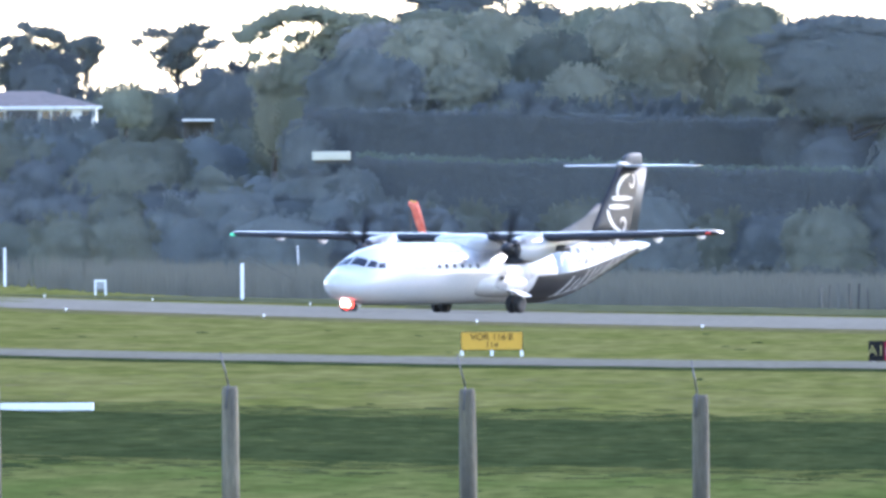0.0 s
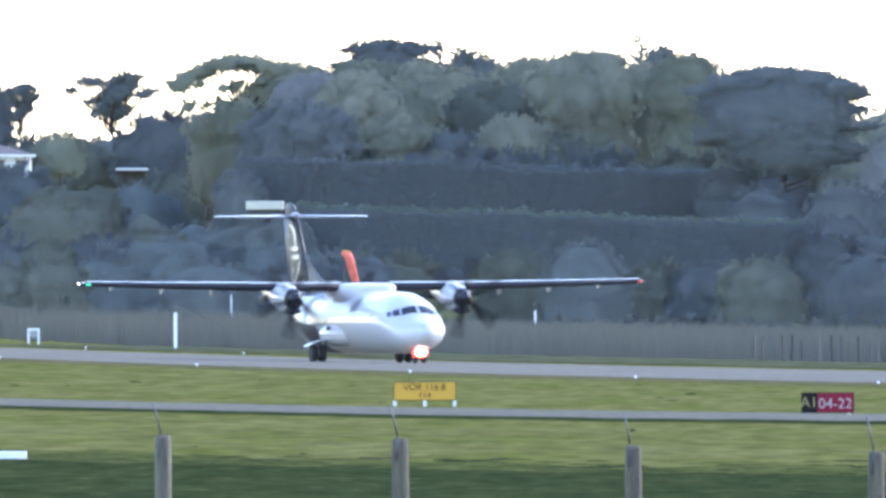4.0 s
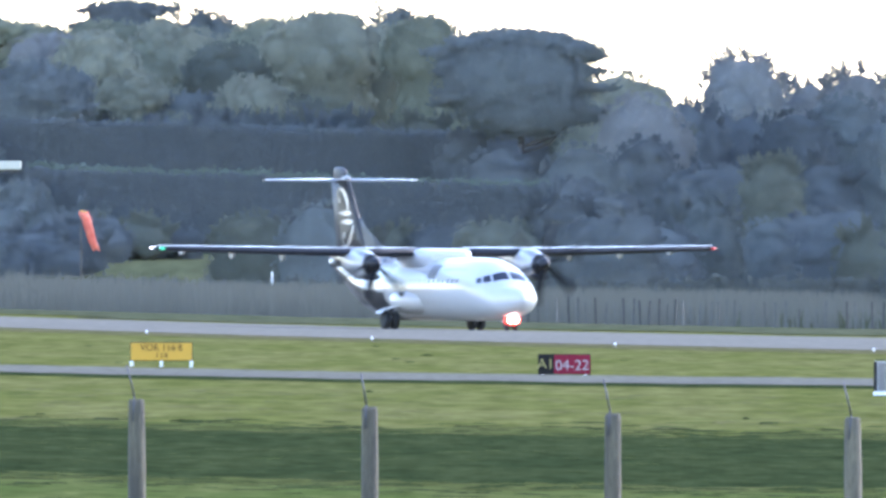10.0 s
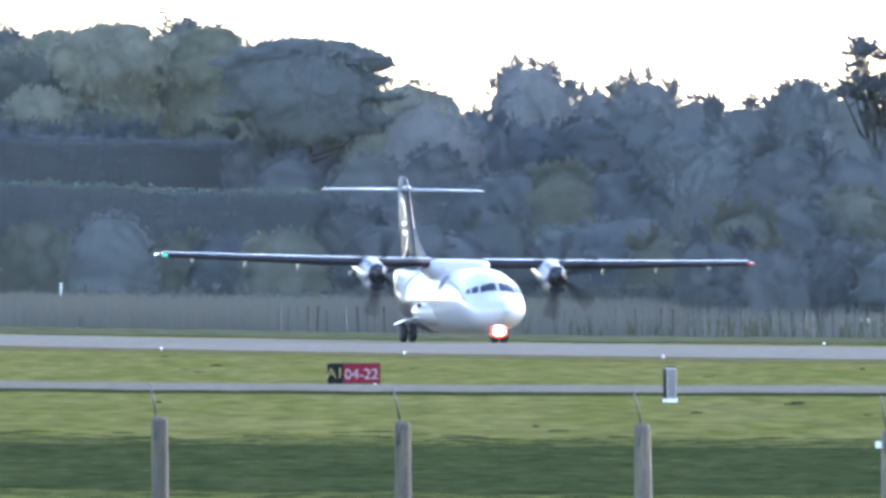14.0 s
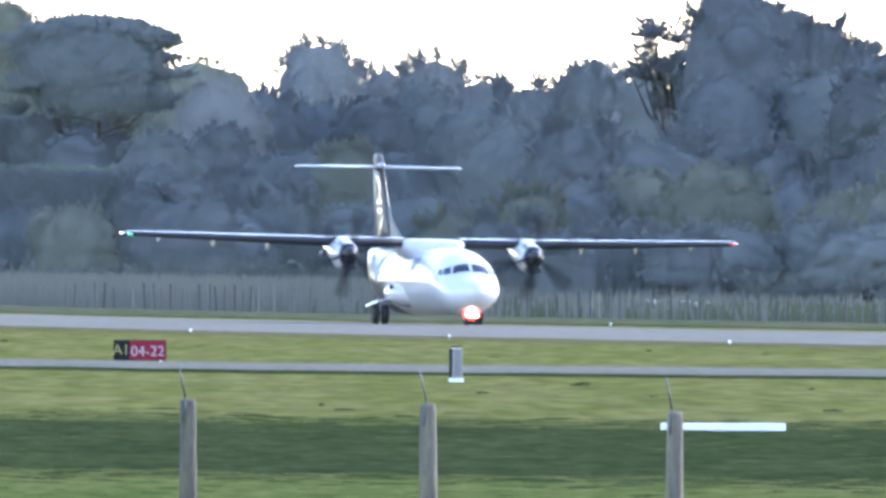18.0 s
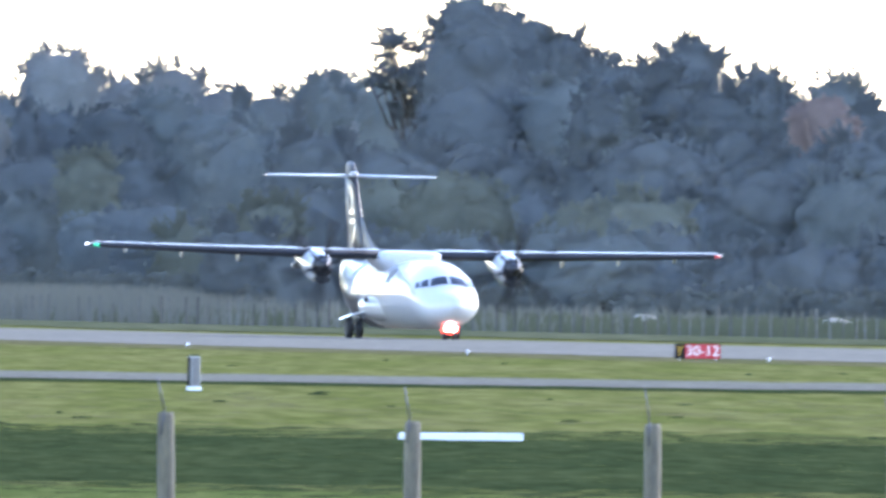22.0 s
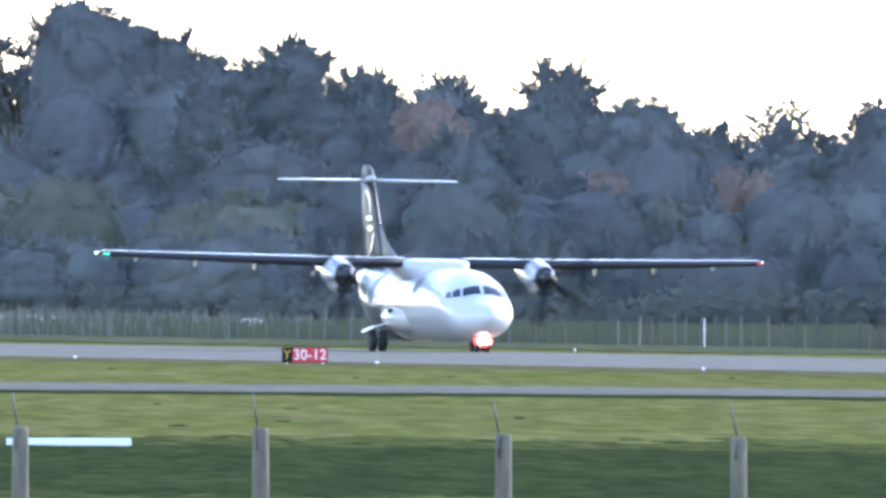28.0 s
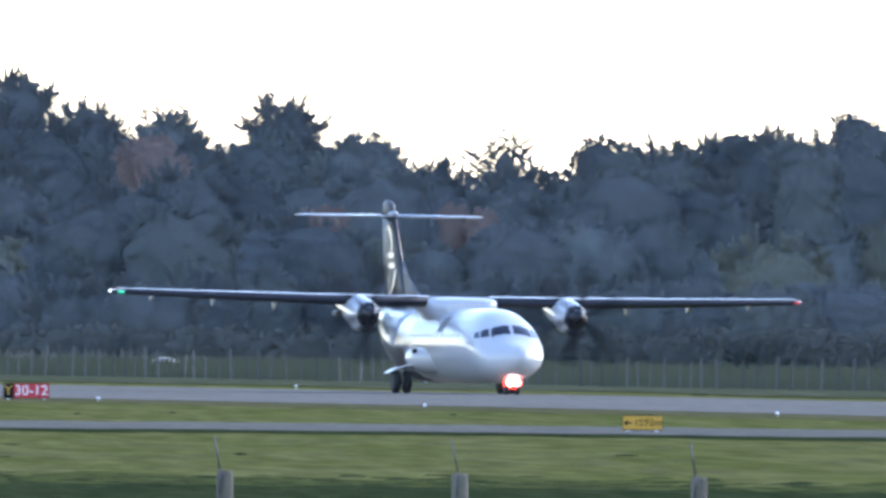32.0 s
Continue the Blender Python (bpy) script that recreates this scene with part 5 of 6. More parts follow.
def scrub_line(u0, u1, d0, d1, v, jitter, mat, name, label, count):
    """Low scrub along the foot of the wood."""
    seed_count[0] += 1
    rng = np.random.default_rng(seed_count[0])
    L = []
    base = place((u0 + u1) / 2, (d0 + d1) / 2)
    u = u0
    while u < u1:
        d = d0 + (d1 - d0) * (u - u0) / (u1 - u0) + rng.uniform(-12, 12)
        p = place(u, d)
        h = max(0.4, height(v + rng.uniform(-jitter, jitter), d) - p.z)
        r = rng.uniform(0.5, 1.1)
        L.append(((p.x - base.x, p.y - base.y, p.z - base.z + h * 0.45), (r, 0.7, h * 0.55)))
        u += rng.uniform(12, 30)
    ob = tagged(part(name, foliage(name, rng, L, count, 0.17, M[mat], (), 0.7, 1.5, loose=0.14, flat=0.7), m=Matrix.Translation(base)), label, "scrub", "", "stuff")
    return ob


scrub_line(-1850, 560, 2465, 2235, 72, 10, "scrub", "scrub", "dry brown rushes and low scrub at the foot of the wood", 15000)
scrub_line(560, 3050, 2060, 1880, 92, 14, "scrub", "scrub", "dry brown rushes and low scrub at the foot of the wood", 15000)


# ---- fences ----
def build_boundary_fence():
    n = 12
    rings = []
    for s, r in ((0.0, 0.120), (0.35, 0.117), (0.7, 0.113), (0.97, 0.109), (1.0, 0.094)):
        rings.append([(r * math.cos(2 * math.pi * i / n) * (1 + 0.05 * math.sin(3 * i + s * 4)), r * math.sin(2 * math.pi * i / n), s) for i in range(n)])
    fence = thing("boundary_fence", "round weathered timber fence posts with thin bent wire arms on top", "fence")
    rng = random.Random(3)
    for k, (u, v) in enumerate(((-2110, 262), (-1684, 268), (-1262, 272.3), (-841, 279.3), (-430, 293.2), (0, 305), (426, 311.5), (861, 325.2), (1287, 326.5), (1716, 338), (2135, 342), (2557, 347), (2982, 352))):
        d = 565 - 0.6 * u / FAR * 560
        p = place(u - 2.5, d)
        h = height(v, d) - p.z
        m = loft([[(x, y, z * h) for x, y, z in r] for r in rings])
        po = part("post", m, M["wood"], fence, m=Matrix.Translation(p) @ pose(0, 0, 0, 0, rng.uniform(-0.6, 0.6), rng.uniform(0, 360)))
        bm = bmesh.new()
        a = Vector((p.x - 0.06, p.y - 0.10, p.z + h - 0.30))
        b = Vector((p.x - 0.045 + rng.uniform(-0.02, 0.02), p.y - 0.10, p.z + h + 0.03))
        c = Vector((p.x - 0.125 + rng.uniform(-0.02, 0.02), p.y - 0.16, p.z + h + 0.46))
        tube(bm, a, b, 0.014, None, 6)
        tube(bm, b, c, 0.014, 0.010, 6)
        part("wire_arm", bm, M["wire"], fence, "thin bent galvanised arm")


def build_far_fence():
    rng = random.Random(8)
    fence = thing("far_fence", "weathered grey post fence beyond the runway", "fence")
    meshes = [mesh_of("far_post", *post_shape(h, w), M["paling"]) for h, w in ((1.1, 0.035), (1.25, 0.045), (1.0, 0.03), (1.35, 0.05))]
    s = -330.0
    while s < 330:
        x, y = runway_pt(s, 22 + 30)
        part("far_post", rng.choice(meshes), None, fence, m=Matrix.Translation((x, y, ground(x, y))) @ pose(0, 0, 0, rng.uniform(-2, 2), rng.uniform(-3, 3), rng.uniform(-20, 20)))
        s += rng.uniform(2.0, 3.4)
    r = np.random.default_rng(4)
    for name, mat, lo, hi, label, k in (("tall_rushes", "rush", -620, -130, "tall grey-green rushes and dry grass along a fence", 30000),
                                        ("rough_grass", "field", -310, 360, "rough green grass along a fence beyond the runway", 30000)):
        ss, ww = r.uniform(lo, hi, k), 22 + 31 + r.gamma(2.0, 7.0, k)
        verts, faces = [], []
        for i in range(k):
            mix = max(0.0, min(1.0, (float(ss[i]) + 310) / 180))
            if r.uniform(0, 1) > (1 - mix if name == "tall_rushes" else mix):
                continue
            x, y = runway_pt(float(ss[i]), float(ww[i]))
            z = ground(x, y)
            tall = max(0.0, min(1.0, (-140.0 - float(ss[i])) / 160))
            h, w, lx = float(r.uniform(0.45, 1.0)) * (1 + 0.9 * tall) * (1.0 if name == "tall_rushes" else 0.45 + 0.55 * mix), float(r.uniform(0.03, 0.085)), float(r.normal(0, 0.14))
            q = len(verts)
            verts += [(x - w, y, z), (x + w, y + 0.03, z), (x + w * 0.7 + lx * 0.6, y, z + h * 0.65), (x + lx, y, z + h), (x - w * 0.7 + lx * 0.6, y, z + h * 0.65)]
            faces.append((q, q + 1, q + 2, q + 3, q + 4))
        tagged(part(name, mesh_of(name, verts, faces, M[mat])), label, "grass", "", "stuff")


def post_shape(h, w):
    v = [(sx * w, sy * w, z) for z in (0, h) for sx, sy in ((-1, -1), (1, -1), (1, 1), (-1, 1))]
    return v, [(0, 1, 5, 4), (1, 2, 6, 5), (2, 3, 7, 6), (3, 0, 4, 7), (4, 5, 6, 7)]


build_boundary_fence()
build_far_fence()


# ---- signs and markers ----
def letters(text, size, mat, parent, m):
    """Lettering, each character a raised part of its own."""
    cu = bpy.data.curves.new("text", "FONT")
    cu.body, cu.size, cu.extrude, cu.align_x, cu.align_y = text, size, 0.004, "CENTER", "CENTER"
    ob = bpy.data.objects.new("text", cu)
    scene.collection.objects.link(ob)
    me = bpy.data.meshes.new_from_object(ob.evaluated_get(bpy.context.evaluated_depsgraph_get()))
    bpy.data.objects.remove(ob)
    bpy.data.curves.remove(cu)
    bm = bmesh.new()
    bm.from_mesh(me)
    bpy.data.meshes.remove(me)
    bmesh.ops.remove_doubles(bm, verts=bm.verts[:], dist=0.0004)
    left = set(bm.verts)
    while left:
        stack, seen = [next(iter(left))], set()
        while stack:
            v = stack.pop()
            if v not in seen:
                seen.add(v)
                stack += [e.other_vert(v) for e in v.link_edges]
        left -= seen
        idx = {v: i for i, v in enumerate(seen)}
        faces = [tuple(idx[v] for v in f.verts) for f in {f for v in seen for f in v.link_faces}]
        part("letter", mesh_of("letter", [v.co[:] for v in idx], faces, mat), None, parent, m=m)
    bm.free()


def sign(u0, u1, v_top, v_bot, v_ground, name, label, panels, legs, turn=0.0):
    """A board between two bearings, facing the camera."""
    d = FAR * EYE.z / (v_ground - (0.9133 * ((u0 + u1) / 2000) ** 3 - 3.9471 * ((u0 + u1) / 2000) ** 2 + 9.2778 * (u0 + u1) / 2000 + 1.8904))
    p = place((u0 + u1) / 2, d)
    w = (u1 - u0) / FAR * d
    z0, z1 = height(v_bot, d) - p.z, height(v_top, d) - p.z
    ob = thing(name, label, "airfield sign", m=Matrix.Translation(p))
    part("board", boxes((-w / 2, 0, z0, w / 2, 0.12, z1), bevel=0.02), M["signblack"], ob)
    for a, b, mat in panels:
        part("face", boxes((-w / 2 + a * w + 0.02, -0.012, z0 + 0.02, -w / 2 + b * w - 0.02, -0.002, z1 - 0.02)), M[mat], ob)
    for x in legs:
        part("leg", boxes((x * w / 2 - 0.05, 0.02, -0.02, x * w / 2 + 0.05, 0.10, z0 + 0.01), bevel=0.01), M["signwhite"], ob)
    return ob, w, z0, z1, d


UP = Matrix.Rotation(math.pi / 2, 4, "X")
ob, w, z0, z1, d = sign(-856, -746, 179, 212, 222, "direction_sign", "yellow airfield sign on white legs with black lettering", [(0, 1, "yellow")], (-0.96, 0, 0.96))
letters("VOR 116·8", (z1 - z0) * 0.50, M["signblack"], ob, Matrix.Translation((0, -0.016, z0 + (z1 - z0) * 0.70)) @ UP)
letters("114", (z1 - z0) * 0.46, M["signblack"], ob, Matrix.Translation((0, -0.016, z0 + (z1 - z0) * 0.27)) @ UP)
ob, w, z0, z1, d = sign(-134.5, -41, 200, 236, 237.5, "runway_sign", "black and red runway holding sign with pale lettering", [(0, 0.29, "signblack"), (0.29, 1, "maroon")], (-0.8, 0.8))
letters("A1", (z1 - z0) * 0.72, M["olive"], ob, Matrix.Translation((-w / 2 + w * 0.145, -0.016, (z0 + z1) / 2)) @ UP)
letters("04-22", (z1 - z0) * 0.72, M["dullwhite"], ob, Matrix.Translation((-w / 2 + w * 0.645, -0.016, (z0 + z1) / 2 - 0.04)) @ UP)
ob, w, z0, z1, d = sign(1322, 1403, 184, 211, 213, "runway_sign", "black and red runway holding sign with white lettering", [(0, 0.22, "signblack"), (0.22, 1, "red")], (-0.8, 0.8))
letters("Y", (z1 - z0) * 0.9, M["yellow"], ob, Matrix.Translation((-w / 2 + w * 0.11, -0.016, (z0 + z1) / 2)) @ UP)
letters("30-12", (z1 - z0) * 0.95, M["signwhite"], ob, Matrix.Translation((-w / 2 + w * 0.61, -0.016, (z0 + z1) / 2)) @ UP)
ob, w, z0, z1, d = sign(2418, 2490, 238, 264, 267, "distance_sign", "yellow distance sign with an arrow in black lettering", [(0, 1, "yellow")], (-0.7, 0.7))
letters("1592m", (z1 - z0) * 0.70, M["signblack"], ob, Matrix.Translation((0.13 * w, -0.016, (z0 + z1) / 2)) @ UP)
zc, a0 = (z0 + z1) / 2, -w * 0.46
part("arrow", mesh_of("arrow", [(a0, -0.018, zc), (a0 + 0.09 * w, -0.018, zc - 0.16 * w * 0.5), (a0 + 0.09 * w, -0.018, zc - 0.022 * w), (a0 + 0.20 * w, -0.018, zc - 0.022 * w),
                                (a0 + 0.20 * w, -0.018, zc + 0.022 * w), (a0 + 0.09 * w, -0.018, zc + 0.022 * w), (a0 + 0.09 * w, -0.018, zc + 0.16 * w * 0.5)], [(0, 1, 2, 5, 6), (2, 3, 4, 5)], M["signblack"]), None, ob)


def marker_board(u0, u1):
    d = 880 - 0.9 * (u0 / FAR * 880)
    p = place((u0 + u1) / 2, d)
    w = (u1 - u0) / FAR * d
    ob = thing("marker_board", "long low white marker board lying on the grass", "marker", "edge markers", m=Matrix.Translation(p))
    part("panel", boxes((-w / 2, -0.05, 0.0, w / 2, 0.55, 0.16), bevel=0.015), M["markwhite"], ob)


marker_board(835, 1055)
marker_board(-1728, -1507)


# ---- things beyond and beside the runway ----
def cabinet():
    d = 1142.0
    p = place(475, d)
    ob = thing("marker_cabinet", "narrow white metal cabinet with a dark side, standing on the grass", "cabinet", m=Matrix.Translation(p) @ pose(0, 0, 0, 0, 0, 20))
    part("body", boxes((-0.15, 0, 0.10, 0.13, 0.24, 0.92), bevel=0.015), M["greyp"], ob)
    part("side_panel", boxes((-0.165, 0.01, 0.12, -0.153, 0.23, 0.90)), M["signblack"], ob, "black side panel")
    part("door", boxes((-0.11, -0.014, 0.14, 0.11, -0.002, 0.88)), M["mid_grey"], ob, "pale door panel")
    part("base", boxes((-0.17, -0.03, 0.0, 0.15, 0.27, 0.10), bevel=0.01), M["markwhite"], ob)


cabinet()


def edge_light(x, y):
    p = Vector((x, y, ground(x, y)))
    ob = thing("edge_light", "small white runway edge light on a short stem", "light", "runway edge lights", m=Matrix.Translation(p))
    ob.scale = (0.52, 0.52, 0.52)
    part("stem", tube(bmesh.new(), (0, 0, 0), (0, 0, 0.18), 0.035, None, 8), M["greyp"], ob)
    bm = loft([ring_z(z, r) for z, r in ((0.18, 0.09), (0.22, 0.10), (0.31, 0.085), (0.36, 0.03))])
    part("lens", bm, M["markwhite"], ob)
    return ob


def ring_z(z, r, n=12):
    return [(r * math.cos(2 * math.pi * i / n), r * math.sin(2 * math.pi * i / n), z) for i in range(n)]


def on_edge(u, side):
    """The spot on the runway's edge at a bearing."""
    w = side * 23.3
    k = u / FAR
    s = (k * (RUN_Y + w * math.sin(RUN_T)) - RUN_X - w * math.cos(RUN_T)) / (math.sin(RUN_T) + k * math.cos(RUN_T))
    return runway_pt(s, w)


lamp0 = None
for side, bearings in ((-1, (-1554, -1204, -827, -428, 2, 460, 956, 1490, 2068, 2693)), (1, (-1592, -1401, -1122, 745, 1840))):
    for u in bearings:
        x, y = on_edge(u, side)
        if lamp0 is None:
            lamp0 = edge_light(x, y)
        else:
            copy_thing(lamp0, Matrix.Translation((x, y, ground(x, y))))


def windsock():
    d = 2300.0
    p = place(-943, d)
    ob = thing("windsock", "limp orange windsock on a thin pale mast", "windsock", m=Matrix.Translation(p))
    top = height(-54, d) - p.z
    part("mast", tube(bmesh.new(), (0, 0, 0), (0, 0, top + 0.05), 0.05, 0.035, 10), M["wood"], ob)
    part("swivel", tube(bmesh.new(), (-0.05, 0, top - 0.02), (0.30, 0, top - 0.08), 0.06, None, 8), M["yellow"], ob, "yellow swivel arm")
    rings = []
    for k in range(9):
        s = k / 8
        cx, cz, r = 0.12 + 0.70 * s, top - 0.12 - 2.0 * s, 0.26 - 0.08 * s
        rings.append([(cx + r * math.cos(a) * (1 + 0.10 * math.sin(3 * a + k)), r * 0.8 * math.sin(a), cz + 0.10 * math.sin(2 * a + k * 0.7)) for a in [2 * math.pi * i / 14 for i in range(14)]])
    part("sock", loft(rings), M["sock"], ob)


windsock()


def white_post(u, v0, v1, d, w):
    p = place(u, d)
    ob = thing("white_post", "plain white marker post beyond the runway", "post", m=Matrix.Translation(p))
    part("shaft", boxes((-w / 2, -w / 2, 0, w / 2, w / 2, height(v0, d) - p.z), bevel=0.015), M["markwhite"], ob)


white_post(-1242, 55, 112, 2215, 0.18)
white_post(-1662, 24, 60, 2380, 0.14)
white_post(-605, 54, 75, 2370, 0.10)
white_post(2070, 132, 150, 1800, 0.05)
white_post(-1143, 24, 62, 2390, 0.07)


# a slanting pale bar of unknown kind; its foot and side rod are added
def leaning_bar():
    d = 2310.0
    p, top = place(-1085, d), place(-1242, d)
    ob = thing("dead_branch", "thin pale slanting bar of unknown kind above the rushes", "branch", m=Matrix.Translation(p))
    end = Vector((top.x - p.x, 0, height(37, d) - p.z))
    part("limb", tube(bmesh.new(), (0, 0, 0), end, 0.04, 0.025, 8), M["paling"], ob)
    part("twig", tube(bmesh.new(), end * 0.7, end * 0.8 + Vector((0, 0, 0.35)), 0.02, 0.01, 6), M["paling"], ob)


leaning_bar()


def goal_frame(u, v0, d, w):
    p = place(u, d)
    h = height(v0, d) - p.z
    ob = thing("notice_board", "small white framed marker board on two legs", "marker", m=Matrix.Translation(p))
    part("board", boxes((-w / 2, 0, h * 0.42, w / 2, 0.05, h), bevel=0.01), M["greyp"], ob)
    for x in (-w / 2, w / 2):
        part("leg", boxes((x - 0.05, -0.02, 0, x + 0.05, 0.07, h + 0.02)), M["markwhite"], ob)
    part("rail", boxes((-w / 2, -0.025, h - 0.08, w / 2, -0.005, h + 0.02)), M["markwhite"], ob)


goal_frame(-1493, 83, 2290, 0.55)


def sheep(u, d, turn, scale=1.0):
    p = place(u, d)
    ob = thing("sheep", "cream woolly sheep grazing behind the fence", "sheep", "sheep", m=Matrix.Translation(p) @ pose(0, 0, 0, 0, 0, turn) @ Matrix.Scale(1.08, 4))
    body = loft([[(y, r * math.sin(a), 0.52 + r * 0.95 * math.cos(a)) for a in [2 * math.pi * i / 12 for i in range(12)]] for y, r in ((-0.55, 0.08), (-0.48, 0.22), (-0.2, 0.31), (0.2, 0.31), (0.46, 0.24), (0.56, 0.08))])
    part("body", body, M["wool"], ob)
    part("head", loft([[(x, r * math.sin(a), z + r * math.cos(a)) for a in [2 * math.pi * i / 10 for i in range(10)]] for x, z, r in ((0.50, 0.62, 0.13), (0.66, 0.58, 0.13), (0.80, 0.50, 0.09), (0.88, 0.45, 0.04))]), M["wool"], ob)
    for x in (-0.36, 0.34):
        for y in (-0.13, 0.13):
            part("leg", tube(bmesh.new(), (x, y, 0), (x, y, 0.35), 0.035, 0.05, 6), M["wool"], ob)


for u, turn in ((816, 10), (878, 170), (910, 30), (1265, 5), (1605, 25), (355, 20)):
    sheep(u, (RUN_Y + 61 * (math.cos(RUN_T) / math.tan(RUN_T) + math.sin(RUN_T))) / (1 + u / FAR / math.tan(RUN_T)), turn)


def house():
    d = 2745.0
    p = place(-1605, d)
    base = height(-180, d)
    ob = thing("house", "low white house with a shallow brown roof, half hidden by trees", "house", m=Matrix.Translation((p.x, d, base - 1.5)))
    w, e = 3.9, height(-225, d) - base + 1.5
    part("wall", boxes((-w, 0, 0, w, 6, e)), M["wall"], ob)
    bm = bmesh.new()
    r = height(-253, d) - base + 1.5
    vs = [bm.verts.new(c) for c in ((-w - 0.4, -0.5, e), (w + 0.4, -0.5, e), (w + 0.4, 6.5, e), (-w - 0.4, 6.5, e), (-w + 1.6, 3, r), (w - 3.4, 3, r))]
    for q in ((0, 1, 5, 4), (2, 3, 4, 5), (1, 2, 5), (3, 0, 4), (0, 3, 2, 1)):
        bm.faces.new([vs[i] for i in q])
    part("roof", bm, M["roof"], ob)
    part("fascia", boxes((-w - 0.4, -0.52, e - 0.16, w + 0.4, -0.46, e + 0.02)), M["wall"], ob)
    part("chimney", boxes((1.3, 2.6, r - 0.4, 1.5, 2.9, r + 0.20)), M["roof"], ob)
    for x in (-3.6, -2.6, 0.4, 1.05, 1.7, 3.0):
        win = part("window", boxes((x, -0.03, e - 1.35, x + 0.5, -0.005, e - 0.30)), M["pane"], ob)
        part("sill", boxes((x - 0.05, -0.05, e - 1.40, x + 0.55, -0.032, e - 1.35)), M["wall"], win)
        part("head", boxes((x - 0.05, -0.05, e - 0.30, x + 0.55, -0.032, e - 0.25)), M["wall"], win)
    part("porch_wall", boxes((-1.9, -1.2, 0, 0.1, 0, e - 0.25)), M["bark"], ob)


house()


def shed():
    d = 2690.0
    p = place(-1318, d)
    base = height(-150, d)
    ob = thing("shed", "open shed with a flat white roof on the rise", "shed", m=Matrix.Translation((p.x, d, base)))
    h = height(-201, d) - base
    part("roof", boxes((-1.0, -0.3, h - 0.14, 1.0, 1.6, h), bevel=0.02), M["wall"], ob, "flat white roof")
    for x in (-0.9, 0.9):
        part("post", boxes((x - 0.05, -0.1, 0, x + 0.05, 0.0, h - 0.14)), M["wood"], ob)
    part("back_wall", boxes((-0.95, 1.4, 0, 0.95, 1.5, h - 0.14)), M["bark"], ob)


shed()


def tank():
    d = 2575.0
    p = place(-1083, d)
    base = height(-118, d)
    ob = thing("trailer", "long pale trailer body above a clipped hedge", "trailer", m=Matrix.Translation((p.x, d, base)))
    h = height(-142, d) - base
    part("body", boxes((-1.15, 0, 0.3, 1.15, 1.4, h), bevel=0.04), M["cream"], ob)
    part("chassis", boxes((-1.0, 0.1, 0.12, 1.0, 1.3, 0.3)), M["bark"], ob)


tank()


# ---- tussocks on the mown field ----
def tussocks(n):
    r = np.random.default_rng(31)
    iv, jf = ico(1)
    verts, faces, off = [], [], 0
    for i in range(n):
        y = float(r.uniform(930, 1640))
        if 1140 < y < 1330:
            continue
        x = float(r.uniform(-1900, 2950)) / FAR * y
        if abs(y - (RUN_Y - x / math.tan(RUN_T))) < 155:
            continue
        sx, sz = r.uniform(0.10, 0.35), r.uniform(0.02, 0.06)
        w = iv * (r.uniform(0.7, 1.2, (len(iv), 1)) * np.array((sx, sx * 1.4, sz))) + np.array((x, y, ground(x, y)))
        verts.append(w)
        faces += [tuple(j + off for j in f) for f in jf]
        off += len(w)
    tagged(part("tussocks", mesh_of("tussocks", np.concatenate(verts).tolist(), faces, M["dark_grass"], True)), "low dark tussocks in the mown grass", "grass", "", "stuff")


tussocks(60)


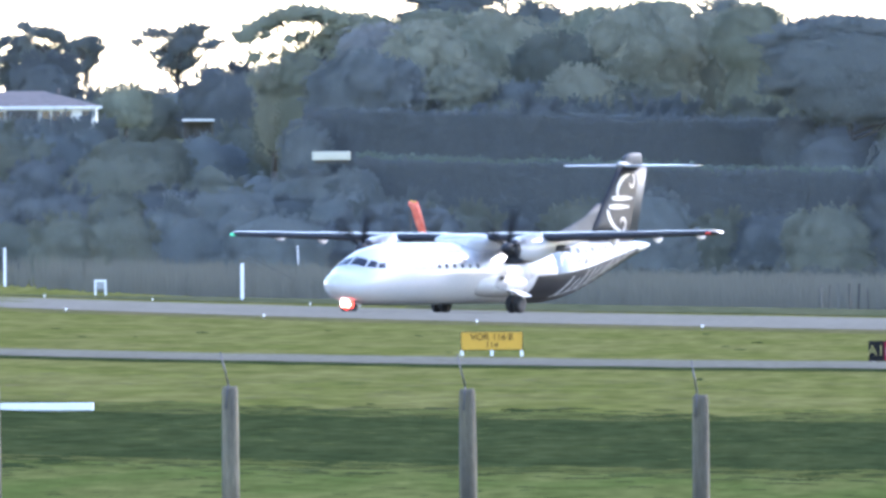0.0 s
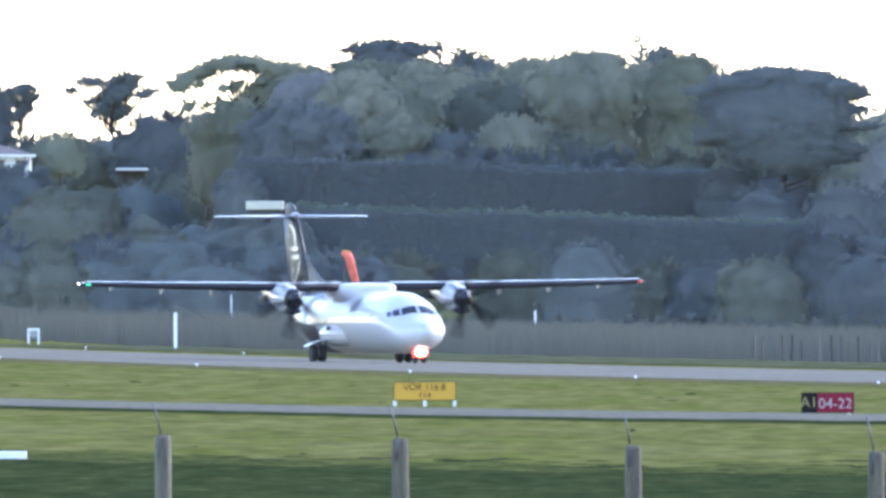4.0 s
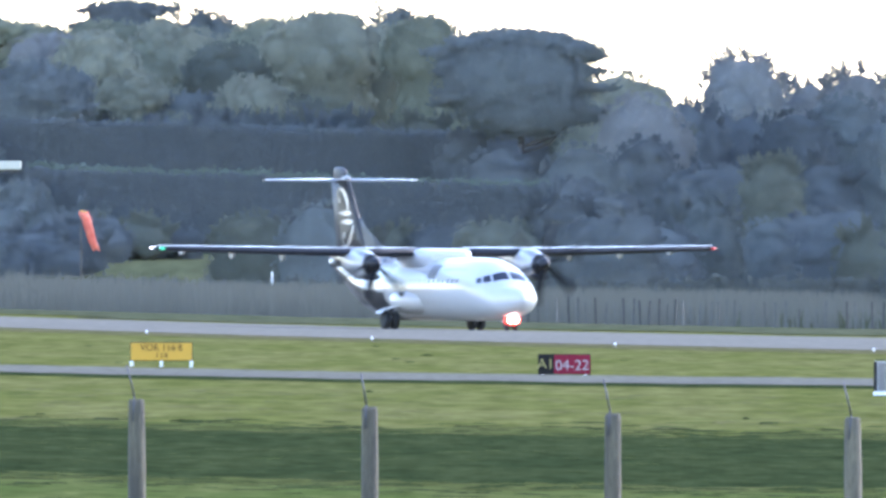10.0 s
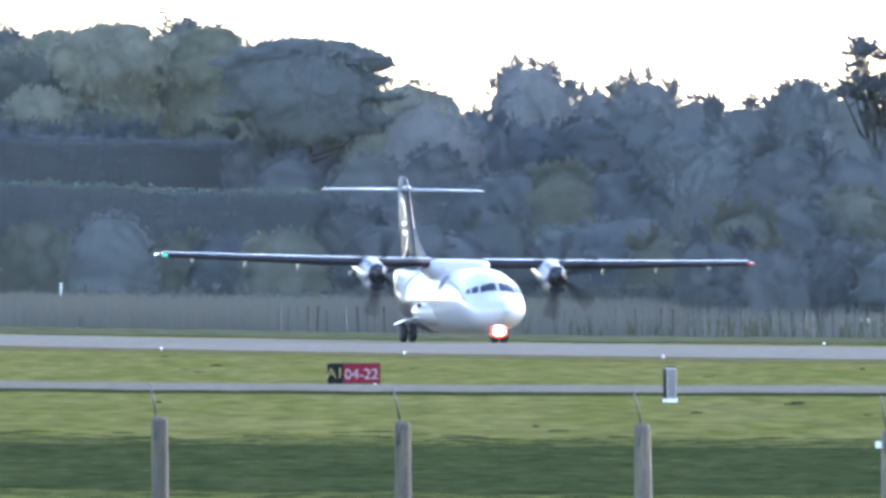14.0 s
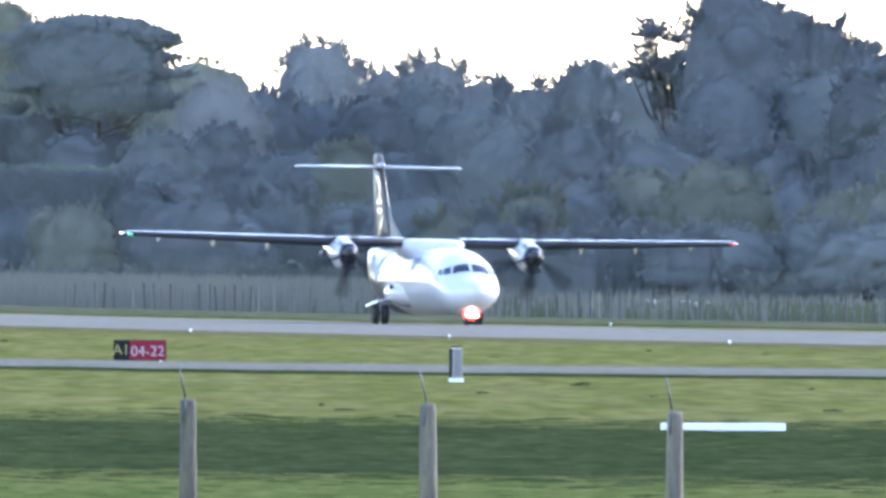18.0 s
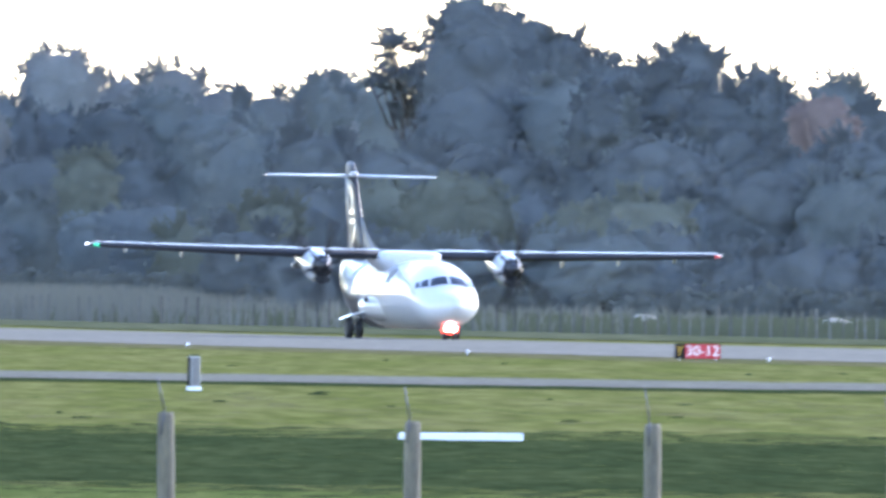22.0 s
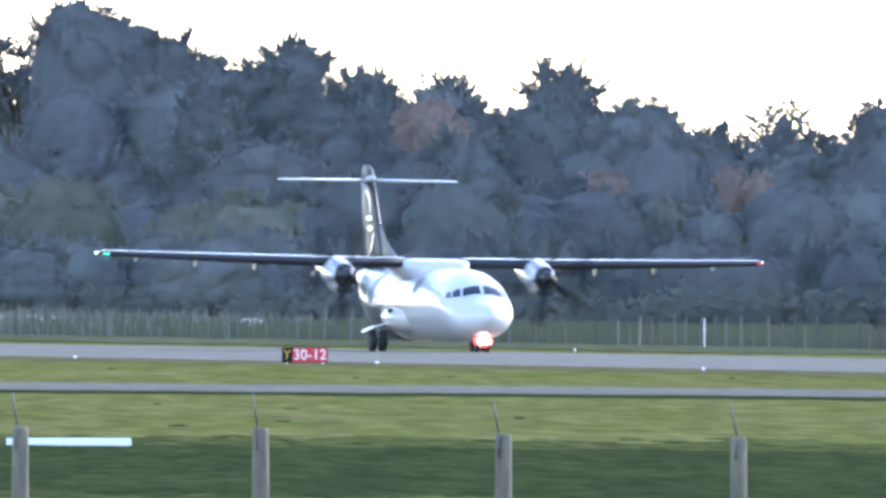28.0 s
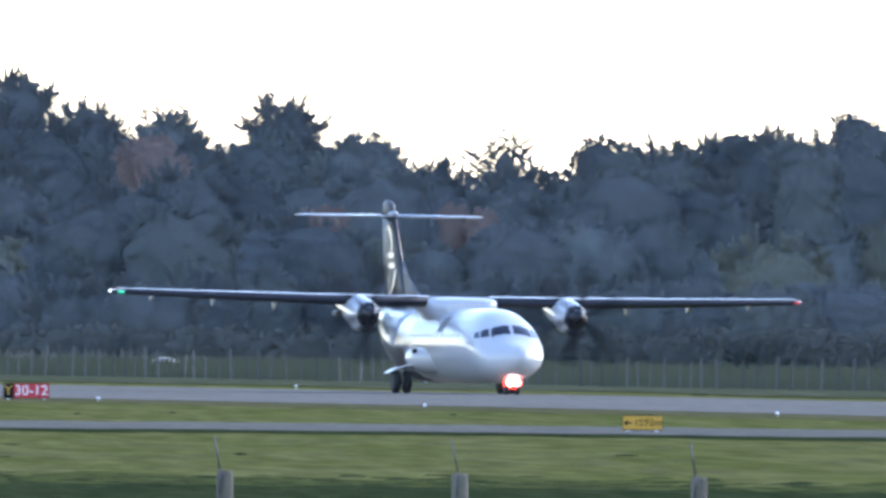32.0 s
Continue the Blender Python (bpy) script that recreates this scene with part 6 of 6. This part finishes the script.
def tufts(name, mat, label, n, spot, seed, wide, tall):
    """Low ridges of grass strewn over the field; spot(r) gives a place."""
    r = np.random.default_rng(seed)
    verts, quads, nr = [], [], []
    for i in range(n):
        x, y = spot(r)
        z, w, h = ground(x, y), float(r.uniform(0.4, 1.0)) * wide, float(r.uniform(0.35, 1.0)) * tall
        k = len(verts)
        a, b = float(r.uniform(0.2, 0.7)), float(r.uniform(0.5, 1.0))
        verts += [(x - w, y, z), (x + w, y, z), (x + w * a, y + 0.3, z + h * b), (x - w * a, y + 0.3, z + h), (x + w, y + 0.8, z), (x - w, y + 0.8, z)]
        quads += [(k, k + 1, k + 2, k + 3), (k + 3, k + 2, k + 4, k + 5)]
        nr += [(0, -0.12, 0.99)] * 6
    tagged(part(name, quick_mesh(name, np.array(verts), np.array(quads), np.zeros((0, 3), int), M[mat], np.array(nr))), label, "grass", "", "stuff")


def belt_edge(lo, hi, c0, slope, sd):
    def spot(r):
        y = float(r.uniform(lo, hi))
        x = float(r.uniform(-1950, 2950)) / FAR * y
        return x, c0 - slope * x + float(r.normal(0, sd))
    return spot


def mown(lo, hi):
    def spot(r):
        y = float(r.uniform(lo, hi))
        return float(r.uniform(-1950, 2950)) / FAR * y, y
    return spot


tufts("rank_tufts", "dark_grass", "dark grass tufts that soften the edge of the shadow belt", 1500, belt_edge(690, 730, 705, 1.1, 16), 41, 0.55, 0.035)
tufts("rank_tufts", "dark_grass", "dark grass tufts that soften the edge of the shadow belt", 1500, belt_edge(860, 900, 892, 0.9, 20), 42, 0.60, 0.035)
tufts("bright_tufts", "near_grass", "brighter grass tufts in the dark belt", 700, belt_edge(760, 820, 800, 1.0, 40), 43, 0.60, 0.025)
tufts("dry_tufts", "verge", "drier grass tufts in the mown field", 500, mown(930, 1130), 44, 0.6, 0.018)
tufts("green_tufts", "near_grass", "greener grass tufts in the mown field", 500, mown(930, 1560), 45, 0.7, 0.016)
tufts("dark_tufts", "dark_grass", "dark grass tufts beside the boundary fence", 330, mown(590, 690), 46, 0.36, 0.032)


# ---- what moves ----
def motions():
    walk(plane, PLANE_ROWS)
    for prop in propellers:
        hub = prop.matrix_basis.translation
        walk(prop, [(k / FPS, pose(hub.x, hub.y, hub.z, 0, (k * 46 % 360), 0)) for k in range(32 * FPS + 1)])


motions()
